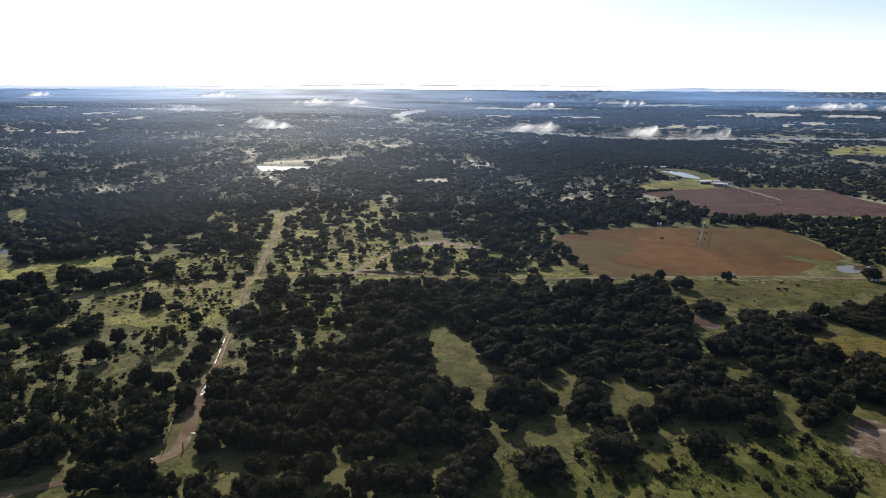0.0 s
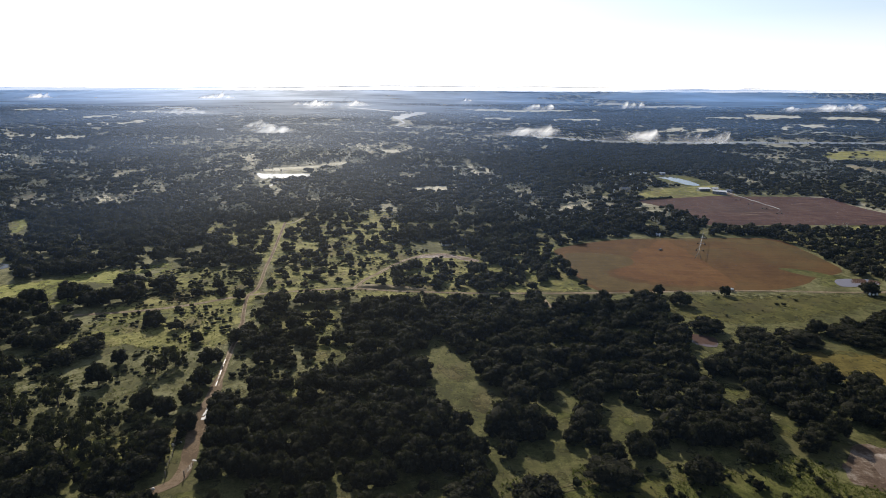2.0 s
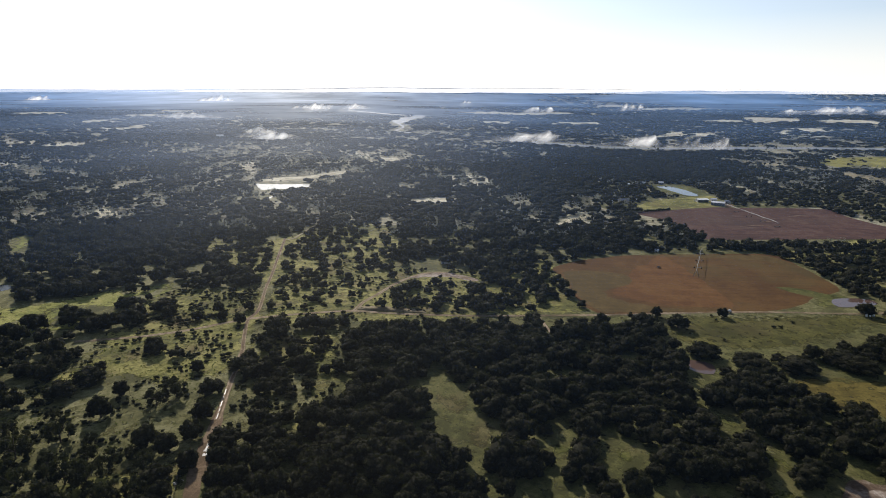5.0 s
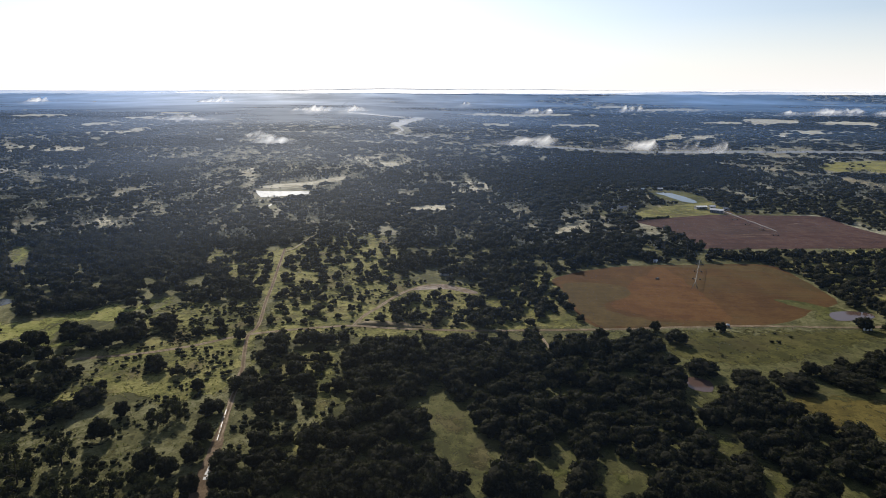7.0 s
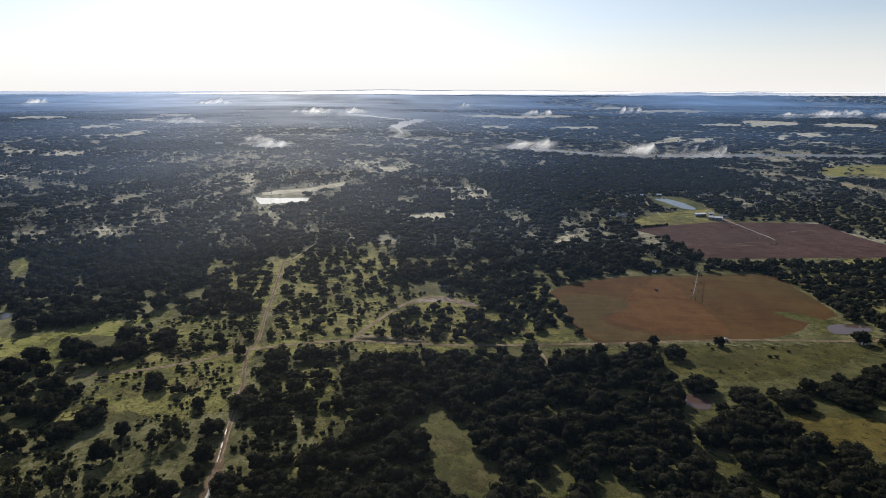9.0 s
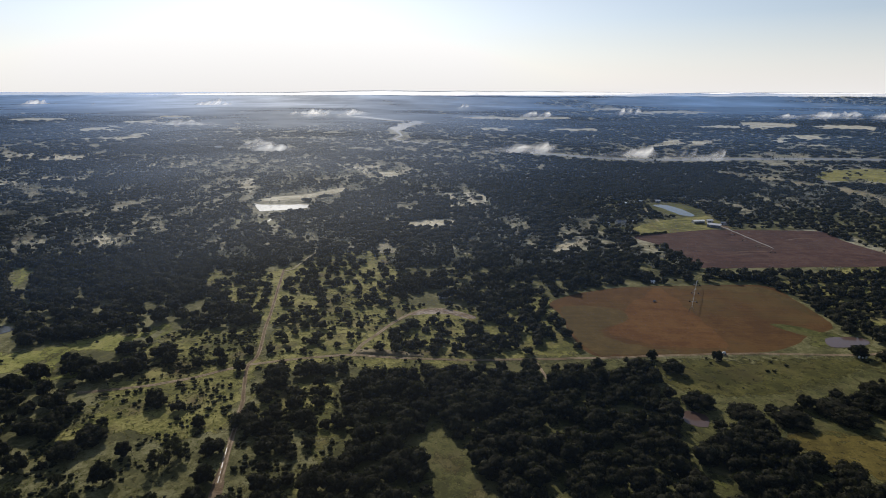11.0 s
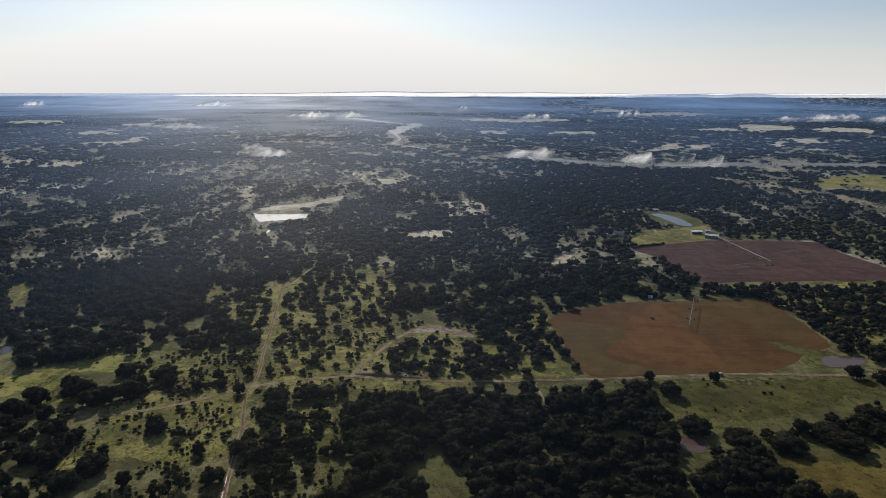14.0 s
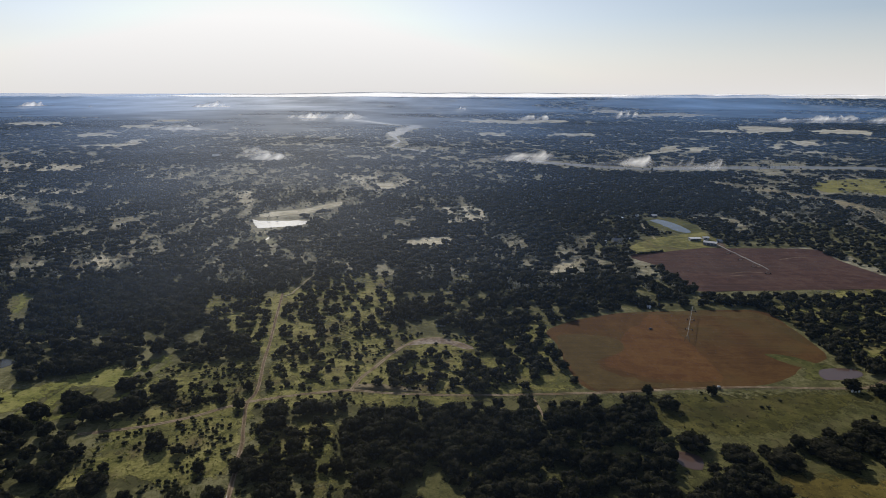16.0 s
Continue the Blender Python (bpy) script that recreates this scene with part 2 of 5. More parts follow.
# ---------------------------------------------------------------- terrain

def value_noise(x, y, seed=0):
    """Smooth noise from 0 to 1 with cells one unit wide."""
    def corner(i, j):
        h = np.sin(i * 127.1 + j * 311.7 + seed * 74.7) * 43758.5453
        return h - np.floor(h)
    i, j = np.floor(x), np.floor(y)
    u, v = x - i, y - j
    u, v = u * u * (3 - 2 * u), v * v * (3 - 2 * v)
    a, b, c, d = corner(i, j), corner(i + 1, j), corner(i, j + 1), corner(i + 1, j + 1)
    return (a * (1 - u) + b * u) * (1 - v) + (c * (1 - u) + d * u) * v


def fbm(x, y, seed=0, octaves=3):
    total, amp, norm = 0.0, 1.0, 0.0
    for k in range(octaves):
        total = total + amp * value_noise(x * 2 ** k, y * 2 ** k, seed + k)
        norm, amp = norm + amp, amp * 0.5
    return total / norm


def land(x, y):
    """Height of the ground: it falls to the east, and ends in a far ridge."""
    x, y = np.asarray(x, float), np.asarray(y, float)
    far = np.clip((y - 3700) / 1150, 0, 1)
    crest = 66 - 0.0065 * np.maximum(x, 0) - 0.001 * np.minimum(x, 0) + 12 * (fbm(x / 420, y * 0, 5) - 0.5) + 10 * (fbm(x / 90, y * 0, 9) - 0.5)
    far = far * far * (3 - 2 * far)
    return -13.8 * np.tanh(x / 600) * (1 - far) + crest * far


def land_at(x, y):
    return float(land(x, y))


def tri_mesh(name, verts, tris, mat, smooth=False, density=None):
    me = bpy.data.meshes.new(name)
    verts, tris = np.asarray(verts, np.float32), np.asarray(tris, np.int32)
    me.vertices.add(len(verts))
    me.vertices.foreach_set("co", verts.ravel())
    me.loops.add(tris.size)
    me.loops.foreach_set("vertex_index", tris.ravel())
    me.polygons.add(len(tris))
    me.polygons.foreach_set("loop_start", np.arange(0, tris.size, 3, dtype=np.int32))
    if smooth:
        me.polygons.foreach_set("use_smooth", np.ones(len(tris), bool))
    me.materials.append(mat)
    if density is not None:
        me.attributes.new("vapour_amount", "FLOAT", "POINT").data.foreach_set("value", np.asarray(density, np.float32))
    me.update(calc_edges=True)
    me.validate()
    return me


def grid_mesh(name, xs, ys, height, mat, density=None):
    gx, gy = np.meshgrid(xs, ys)
    v = np.stack([gx, gy, height(gx, gy)], -1).reshape(-1, 3)
    n, m = len(xs), len(ys)
    k = (np.arange(m - 1)[:, None] * n + np.arange(n - 1)[None]).ravel()
    t = np.concatenate([np.stack([k, k + 1, k + n + 1], 1), np.stack([k, k + n + 1, k + n], 1)])
    return tri_mesh(name, v, t, mat, True, None if density is None else density(gx, gy).ravel())


def spread(lo, hi, n, power):
    s = np.linspace(-1 if lo < 0 else 0, 1, n)
    return np.sign(s) * np.abs(s) ** power * max(abs(lo), hi)


xs = spread(-5200, 5200, 201, 2.0)
ys = np.concatenate([np.arange(-400, 3600, 40.0), np.arange(3600, 4961, 34.0)])
tagged(new("ground", grid_mesh("ground", xs, ys, lambda x, y: land(x, y) - np.where(np.asarray(y) > 4900, 60, 0), GROUND)),
       "rolling ranch land with patchy green and straw-coloured grass", "ground", kind="structure")


def smooth_line(pts, closed, step):
    """A Catmull-Rom line through the plan's corner points."""
    p = np.array(pts, float)
    n = len(p)
    out = []
    for i in range(n if closed else n - 1):
        a, b, c, d = (p[(i + k) % n] if closed else p[min(max(i + k, 0), n - 1)] for k in (-1, 0, 1, 2))
        steps = max(2, int(np.hypot(*(c - b)) / step))
        for s in np.arange(steps) / steps:
            out.append(0.5 * (2 * b + (c - a) * s + (2 * a - 5 * b + 4 * c - d) * s * s + (3 * b - a - 3 * c + d) * s ** 3))
    if not closed:
        out.append(p[-1])
    return np.array(out)


VERGE = {}


def feathered(mat):
    """The same ground cover, thinning out unevenly towards the rim of its patch."""
    if mat.name not in VERGE:
        soft_mat = mat.copy()
        soft_mat.name = mat.name + "_verge"
        n, l = soft_mat.node_tree.nodes, soft_mat.node_tree.links
        out = [k for k in n if k.type == "OUTPUT_MATERIAL"][0]
        cover_shader = out.inputs["Surface"].links[0].from_socket
        rim = n.new("ShaderNodeAttribute")
        rim.attribute_name = "rim_distance"
        spots = n.new("ShaderNodeTexNoise")
        spots.inputs["Scale"].default_value, spots.inputs["Detail"].default_value = 0.3, 5
        l.new(n.new("ShaderNodeNewGeometry").outputs["Position"], spots.inputs["Vector"])
        both = n.new("ShaderNodeMath")
        both.operation = "MULTIPLY_ADD"
        l.new(spots.outputs["Fac"], both.inputs[0])
        both.inputs[1].default_value = 2.6
        l.new(rim.outputs["Fac"], both.inputs[2])
        share = n.new("ShaderNodeMath")
        share.operation, share.use_clamp = "MULTIPLY_ADD", True
        l.new(both.outputs[0], share.inputs[0])
        share.inputs[1].default_value, share.inputs[2].default_value = 2.2, -3.7
        clear = n.new("ShaderNodeBsdfTransparent")
        mixed = n.new("ShaderNodeMixShader")
        l.new(share.outputs[0], mixed.inputs[0])
        l.new(clear.outputs[0], mixed.inputs[1])
        l.new(cover_shader, mixed.inputs[2])
        l.new(mixed.outputs[0], out.inputs["Surface"])
        VERGE[mat.name] = soft_mat
    return VERGE[mat.name]


def patch(name, pts, mat, label, category, lift=0.2, step=3.0, ragged=0.8, grow=0.0):
    """A flat piece of ground cover with a soft, uneven edge."""
    line = smooth_line(pts, True, step)
    if grow:
        d = np.roll(line, -1, 0) - np.roll(line, 1, 0)
        out = np.stack([d[:, 1], -d[:, 0]], 1) / (np.hypot(d[:, 0], d[:, 1])[:, None] + 1e-9)
        area = float(np.sum(line[:, 0] * np.roll(line[:, 1], -1) - line[:, 1] * np.roll(line[:, 0], -1)))
        line = line + grow * math.copysign(1, area) * out
    remote = float(line[:, 1].mean()) > 420
    lift = 0.25 * lift + (0.12 if remote else 0.0)
    ragged = min(ragged, 0.07 * float(np.ptp(line, axis=0).min()))
    line = line + ragged * 2 * np.stack([fbm(line[:, 0] / step / 1.5, line[:, 1] / step / 1.5, 3) - 0.5, fbm(line[:, 0] / step / 1.5, line[:, 1] / step / 1.5, 8) - 0.5], 1)
    soft = category in ("grass", "meadow") and not remote
    bm = bmesh.new()
    vs = [bm.verts.new((x, y, land_at(x, y) + lift)) for x, y in line]
    edges = [bm.edges.new((vs[i - 1], vs[i])) for i in range(len(vs))]
    bmesh.ops.triangle_fill(bm, use_beauty=True, use_dissolve=False, edges=edges, normal=(0, 0, 1))
    for _ in range(7 if soft else 5):
        long = [e for e in bm.edges if e.calc_length() > (60 if remote else (9 if soft else 22))]
        if not long:
            break
        bmesh.ops.subdivide_edges(bm, edges=long, cuts=1)
        bmesh.ops.triangulate(bm, faces=bm.faces)
    for v in bm.verts:
        v.co.z = land_at(v.co.x, v.co.y) + lift
    bmesh.ops.recalc_face_normals(bm, faces=bm.faces)
    if bm.faces and sum(f.normal.z * f.calc_area() for f in bm.faces) < 0:
        bmesh.ops.reverse_faces(bm, faces=bm.faces)
    me = bpy.data.meshes.new(name)
    bm.to_mesh(me)
    bm.free()
    me.materials.append(feathered(mat) if soft else mat)
    if soft:
        width = min(4.0, 0.16 * float(np.ptp(line, axis=0).min()))
        at = np.array([v.co[:2] for v in me.vertices])
        a, b = line, np.roll(line, -1, 0)
        ab = b - a
        share = np.clip(((at[:, None] - a) * ab).sum(-1) / ((ab ** 2).sum(-1) + 1e-9), 0, 1)
        gap = np.linalg.norm(at[:, None] - a - share[..., None] * ab, axis=-1).min(1)
        me.attributes.new("rim_distance", "FLOAT", "POINT").data.foreach_set("value", np.clip(gap / width, 0, 1).astype(np.float32))
    return tagged(new(name, me), label, category, kind="structure")


def ribbon(name, pts, width, mat, label, category, lift=0.3, step=3.0, ragged=0.25, kind="structure", offset=0.0):
    """A lane along a line, with edges that wander a little."""
    line = smooth_line(pts, False, step)
    lift = 0.3 * lift + (0.12 if lift > 0.4 else 0.0)
    d = np.gradient(line, axis=0)
    d /= np.hypot(d[:, 0], d[:, 1])[:, None] + 1e-9
    side = np.stack([-d[:, 1], d[:, 0]], 1)
    w = np.broadcast_to(np.asarray(width, float), len(line)) if np.ndim(width) == 0 else np.interp(np.linspace(0, 1, len(line)), np.linspace(0, 1, len(width)), width)
    k = np.arange(len(line))
    l = line + side * (offset + w / 2 * (1 + ragged * (fbm(k / 2.0, k * 0.0, 4) - 0.5) * 2))[:, None]
    r = line + side * (offset - w / 2 * (1 + ragged * (fbm(k / 2.0, k * 0.0, 6) - 0.5) * 2))[:, None]
    v = np.concatenate([l, r])
    v = np.column_stack([v, land(v[:, 0], v[:, 1]) + lift])
    n = len(line)
    k = np.arange(n - 1)
    t = np.concatenate([np.stack([k, k + n, k + n + 1], 1), np.stack([k, k + n + 1, k + 1], 1)])
    return tagged(new(name, tri_mesh(name, v, t, mat)), label, category, kind=kind)


# ---------------------------------------------------------------- plan: fields, meadows, glades (metres)
FIELD_BROWN = [(65, 335), (107, 360), (158, 368), (204, 371), (210, 352), (208, 307), (200, 296), (185, 288), (173, 277), (149, 267), (112, 263), (80, 260), (70, 261), (65, 281), (65, 312)]
FIELD_GREEN_CORNER = [(177, 305), (185, 298), (199, 296), (206, 290), (216, 287), (210, 276), (197, 271), (181, 272), (164, 269), (151, 267), (172, 277), (183, 287)]
FIELD_RED = [(163, 501), (229, 528), (260, 530), (337, 530), (336, 497), (344, 450), (352, 420), (322, 419), (258, 414), (208, 409), (180, 409), (178, 435), (174, 472)]
MEADOW_SOUTH = [(97, 258), (138, 262), (171, 264), (198, 264), (221, 266), (212, 254), (186, 247), (170, 237), (144, 226), (129, 223), (108, 222), (96, 227), (93, 239)]
MEADOW_OLIVE = [(121, 197), (134, 202), (155, 199), (173, 198), (148, 167), (136, 171), (124, 174), (121, 184)]
CLEARING = [(-4, 201), (2, 191), (3, 183), (9, 181), (10, 172), (14, 166), (19, 158), (17, 152), (13, 151), (11, 145), (6, 144), (6, 152), (6, 166), (1, 169), (-4, 178), (-10, 187), (-7, 191), (-2, 184)]
MEADOW_NEAR = [(11, 103), (11, 112), (14, 123), (17, 123), (20, 115), (28, 123), (29, 129), (33, 130), (36, 125), (44, 126), (57, 130), (71, 132), (84, 136), (92, 133), (97, 130), (95, 126), (101, 122), (109, 117), (96, 86), (10, 86)]
PIT = [(97, 129), (108, 140), (112, 138), (120, 136), (112, 123), (101, 122), (96, 124)]
MEADOW_WEST_STRIP = [(-209, 247), (-194, 253), (-182, 258), (-174, 265), (-158, 280), (-148, 277), (-144, 286), (-133, 294), (-129, 284), (-139, 274), (-137, 260), (-140, 254), (-164, 253), (-171, 241), (-178, 230), (-194, 227)]
SAVANNA_WEST = [(-126, 146), (-134, 171), (-131, 208), (-133, 230), (-110, 255), (-93, 282), (-85, 285), (-75, 258), (-72, 214), (-66, 183), (-64, 166), (-72, 160), (-73, 148), (-85, 142), (-103, 147)]
SAVANNA_HILL = [(-77, 237), (-83, 285), (-64, 298), (-55, 351), (-21, 342), (-7, 321), (23, 324), (24, 284), (16, 248), (-6, 237), (-44, 244), (-61, 236)]
SCRUB_EAST_OF_ROAD = [(-76, 227), (-51, 232), (-39, 229), (-34, 185), (-37, 162), (-54, 149), (-64, 164), (-65, 183)]
SCRUB_SOUTHWEST = [(-124, 143), (-103, 147), (-84, 140), (-68, 145), (-62, 129), (-77, 122), (-98, 119), (-107, 120)]
SAVANNA_EAST = [(246, 510), (281, 563), (380, 644), (434, 633), (458, 583), (478, 541), (417, 468), (359, 451), (344, 535)]
SAVANNA_FARMS = [(137, 522), (176, 658), (231, 694), (279, 698), (280, 637), (281, 563), (234, 528), (161, 505)]
SAVANNA_FIELD_EDGE = [(211, 376), (334, 435), (369, 411), (275, 298), (230, 294), (214, 311), (212, 352)]
SAVANNA_NORTH = [(-141, 345), (-146, 385), (-109, 387), (-65, 441), (-30, 416), (-25, 350), (-41, 315), (-60, 286), (-83, 285), (-108, 313)]
TRACK = [(-140, 218), (-118, 224), (-103, 231), (-90, 240), (-82, 245), (-68, 250), (-54, 254), (-39, 257), (-24, 255), (-3, 254), (17, 254), (58, 257), (80, 259), (112, 263), (148, 266), (186, 266), (206, 268), (220, 276)]
BRANCH = [(-39, 257), (-36, 269), (-30, 282), (-23, 298), (-16, 309), (-7, 317), (5, 317), (17, 304)]
NEARTRACK = [(13, 112), (22, 117), (36, 123), (43, 126), (56, 130)]
BARE_HILL = [(-17, 308), (-10, 315), (5, 317), (19, 308), (16, 304), (3, 311), (-9, 309)]
PUDDLE = [(89, 212), (98, 211), (100, 207), (97, 201), (91, 203)]
POND_EAST = [(192, 285), (201, 288), (211, 287), (212, 281), (203, 276), (189, 275)]
POND_NORTH = [(228, 646), (239, 651), (246, 642), (251, 624), (252, 595), (246, 588), (238, 596), (235, 611), (232, 629)]
POND_WEST = [(-191, 618), (-180, 607), (-158, 609), (-131, 612), (-130, 596), (-148, 583), (-168, 574), (-175, 582)]
POND_FAR_WEST = [(-218, 281), (-212, 283), (-205, 280), (-207, 274), (-212, 272)]
STRIP_BEIGE = [(-190, 638), (-168, 658), (-147, 673), (-117, 721), (-110, 704), (-132, 659), (-157, 638), (-183, 624)]
PATCH_BEIGE = [(-124, 929), (-92, 940), (-82, 867), (-31, 918), (-29, 874), (-57, 830), (-81, 781), (-103, 839)]
PATCH_BEIGE2 = [(-158, 955), (-127, 966), (-112, 901), (-134, 882)]
GLADE_N = [(7, 702), (54, 700), (50, 643), (15, 607), (11, 657)]
RIVER = [(-413, 2618), (-301, 2471), (-175, 2281), (-74, 2214), (-113, 1992), (-122, 1752), (-97, 1554), (-104, 1430), (-42, 1339), (64, 1258), (140, 1211), (189, 1172), (238, 1144), (292, 1110), (370, 1095), (490, 1114), (656, 1133), (759, 1130), (897, 1117)]
FIELD_YELLOW = [(601, 956), (663, 983), (732, 992), (814, 988), (684, 825), (611, 831), (598, 859), (550, 847), (556, 903)]
AIRSTRIP = [(428, 933), (458, 886), (485, 829), (513, 776), (516, 690), (511, 623)]
ROAD_NORTH = [(-102, 388), (-97, 356), (-90, 313), (-86, 285), (-81, 256), (-82, 245), (-80, 234), (-74.8, 214)]
ROAD_SOUTH = [(-74.8, 214), (-71.9, 197), (-69.5, 181), (-67.8, 172), (-66.6, 164), (-64, 150), (-62, 135), (-60, 126), (-60, 119), (-66, 114), (-74, 110), (-79, 108), (-87, 104), (-94, 100)]
BROWN_GRASS = [(-134, 168), (-128, 186), (-110, 196), (-92, 190), (-74, 203), (-56, 204), (-40, 190), (-38, 164), (-54, 149), (-66, 140), (-84, 132), (-104, 122), (-124, 140)]
WEST_GAP = [(-200, 252), (-184, 258), (-174, 266), (-158, 281), (-131, 294), (-126, 270), (-128, 240), (-150, 226), (-172, 226)]
SMALL_GLADES = [[(46, 157), (49, 156), (53, 153), (58, 155), (57, 148), (49, 147), (46, 151)],
                [(30, 153), (34, 154), (36, 150), (30, 147)],
                [(35, 165), (39, 164), (37, 159)],
                [(85, 175), (91, 176), (91, 168), (85, 165), (84, 170)],
                [(90, 150), (95, 149), (96, 145), (91, 143), (86, 144)],
                [(40, 144), (42, 141), (43, 137), (41, 139)],
                [(-24, 120), (-21, 121), (-19, 116), (-22, 111), (-23, 113)]]
SMALL_GLADES += [[(-58, 111), (-58, 115), (-56, 118), (-52, 117), (-49, 114), (-47, 115), (-47, 112), (-52, 109)],
                [(-3, 117), (-1, 114), (0, 108), (-2, 108)],
                [(-38, 195), (-32, 192), (-32, 182), (-34, 175)],
                [(-83, 138), (-83, 145), (-77, 135), (-79, 132)],
                [(-65, 178), (-63, 183), (-57, 167), (-59, 159)]]
FAR_GLADES = [[(-642, 974), (-637, 1033), (-556, 1001), (-536, 960), (-608, 942)],
              [(-497, 751), (-493, 782), (-439, 763), (-429, 743), (-470, 732)],
              [(-544, 732), (-519, 767), (-474, 709), (-513, 689)]]
FAR_FIELDS = [[(-1521, 2224), (-1472, 2305), (-1278, 2220), (-1267, 2039), (-1401, 2075)], [(-1122, 2483), (-960, 2486), (-886, 2265), (-1016, 2260)],
              [(-1045, 2073), (-931, 2111), (-865, 1919), (-973, 1945)], [(-960, 1661), (-949, 1730), (-885, 1709), (-823, 1582), (-899, 1579)],
              [(-783, 1345), (-748, 1376), (-707, 1410), (-739, 1492), (-714, 1549), (-659, 1413), (-667, 1351), (-652, 1283), (-729, 1319)],
              [(50, 2601), (181, 2760), (351, 2718), (569, 2825), (518, 2569), (273, 2461), (141, 2500)], [(108, 1908), (164, 1952), (213, 1913), (191, 1786), (111, 1810)]]
FAR_FIELDS += [[(1150, 2406), (1231, 2406), (1295, 2259), (1175, 2071), (1010, 2041)], [(1283, 2161), (1443, 2223), (1468, 2097), (1347, 1934), (1234, 2042)],
              [(974, 1730), (1029, 1752), (1021, 1617), (974, 1581), (925, 1598)], [(462, 1371), (576, 1545), (609, 1564), (550, 1421), (470, 1359)]]
FAR_FIELDS += [[(1124, 3544), (1367, 3627), (1185, 3170), (1012, 3168)], [(-431, 903), (-423, 917), (-392, 852), (-396, 834)], [(-379, 877), (-375, 923), (-357, 873), (-366, 854)],
               [(858, 1596), (939, 1671), (856, 1529), (830, 1528)], [(-255, 772), (-242, 788), (-210, 692), (-224, 683)],
               [(584, 1482), (679, 1553), (624, 1441), (567, 1422)]]
FAR_FIELDS += [[(-660, 931), (-667, 969), (-631, 918), (-629, 891)], [(-710, 1041), (-689, 1060), (-650, 992), (-673, 991)],
               [(801, 1498), (889, 1588), (793, 1419)], [(835, 2090), (1020, 2230), (1010, 2050)], [(1042, 3304), (1340, 3637), (1559, 3397), (1271, 3163)], [(958, 3901), (1183, 3909), (1097, 3672), (900, 3662)]]
WOOD_PATH = [(43, 253), (44, 246), (45, 234)]
ROAD_END = [(-100, 382), (-96, 388), (-93, 407), (-91, 421), (-88, 436)]
FAR_GLADES += [GLADE_N, [(858, 1457), (909, 1419), (835, 1404)],
               [(337, 1942), (505, 1998), (471, 1874), (330, 1849)],
               [(87, 454), (111, 492), (120, 493), (103, 455), (90, 445)],
               [(-275, 467), (-263, 472), (-242, 445), (-255, 437)],
               [(-35, 539), (11, 554), (8, 528), (-27, 523)]]
WEST_GLADES = [[(-275, 379), (-262, 383), (-249, 367), (-243, 341), (-248, 338)], [(-229, 322), (-228, 326), (-221, 314), (-224, 314)], [(-219, 318), (-215, 320), (-213, 314)],
               [(-210, 309), (-205, 310), (-197, 294), (-202, 296)], [(-198, 318), (-195, 319), (-192, 311), (-193, 309)], [(-153, 324), (-150, 327), (-147, 318), (-150, 318)],
               [(-137, 332), (-133, 335), (-122, 321), (-119, 308), (-126, 320)], [(-147, 370), (-141, 386), (-137, 376), (-140, 365), (-138, 348)], [(-227, 298), (-222, 298), (-215, 287), (-218, 286)]]
CLOSED_WOOD = [[(-478, 727), (-432, 758), (-386, 801), (-350, 861), (-314, 731), (-380, 700), (-442, 688)],
               [(-818, 1616), (-535, 1519), (-378, 1067), (-470, 1057), (-580, 1085), (-622, 1212)],
               [(27, 776), (163, 927), (275, 1094), (210, 800), (151, 588), (79, 541), (59, 626)],
               [(257, 1025), (473, 1047), (419, 857), (414, 777), (347, 706), (294, 673), (264, 692), (208, 680), (184, 723)],
               [(494, 801), (530, 784), (560, 750), (536, 717), (501, 739), (485, 763)]]
GROVE_NORTH = [(-251, 996), (-198, 1004), (-150, 833), (-189, 804)]
GROVE_POND = [(-292, 693), (-249, 697), (-196, 559), (-236, 580)]
SAVANNA_MID = [(-137, 254), (-129, 284), (-105, 285), (-88, 295), (-81, 256), (-82, 245), (-103, 231), (-129, 247)]
HILL_EAST = [(22, 318), (64, 353), (64, 311), (65, 278), (70, 261), (20, 257)]
WOOD_FLOOR = [(-50, 236), (-42, 160), (-120, 135), (-115, 70), (120, 70), (160, 120), (225, 200), (230, 272), (180, 266), (60, 256), (0, 256)]
DENSE_WOOD = [(-36, 232), (-34, 180), (-40, 158), (-56, 140), (-56, 90), (20, 80), (100, 90), (140, 150), (130, 190), (100, 230), (92, 250), (60, 252), (20, 248), (-8, 235)]
POND_BANK = [(222, 652), (240, 656), (262, 655), (268, 625), (262, 592), (250, 582), (238, 584), (226, 604), (219, 630)]
CREEK_GLADES = [[(-189, 540), (-175, 551), (-157, 553), (-142, 535), (-140, 517), (-160, 519), (-180, 520)], [(-137, 498), (-127, 505), (-121, 497), (-121, 483), (-132, 484)],
                [(-180, 507), (-169, 506), (-163, 490), (-172, 491)], [(-150, 495), (-140, 490), (-135, 465), (-140, 465)], [(-201, 571), (-186, 572), (-185, 555), (-200, 554)]]
HILL_SLOPE = [(-25, 300), (-5, 305), (19, 296), (18, 258), (-8, 262), (-22, 266)]
EARTH_BANK = [(-38, 258.6), (-30, 257.4), (-22, 256.6), (-14, 256.0), (-7, 255.8)]
FARM_GRASS = [(163, 506), (178, 540), (200, 560), (240, 585), (262, 600), (262, 540), (235, 530), (200, 515)]
RIVER_WIDTH = [26, 28, 34, 48, 52, 52, 50, 52, 8, 6, 7, 22, 30, 34, 30, 36, 38, 36, 34]
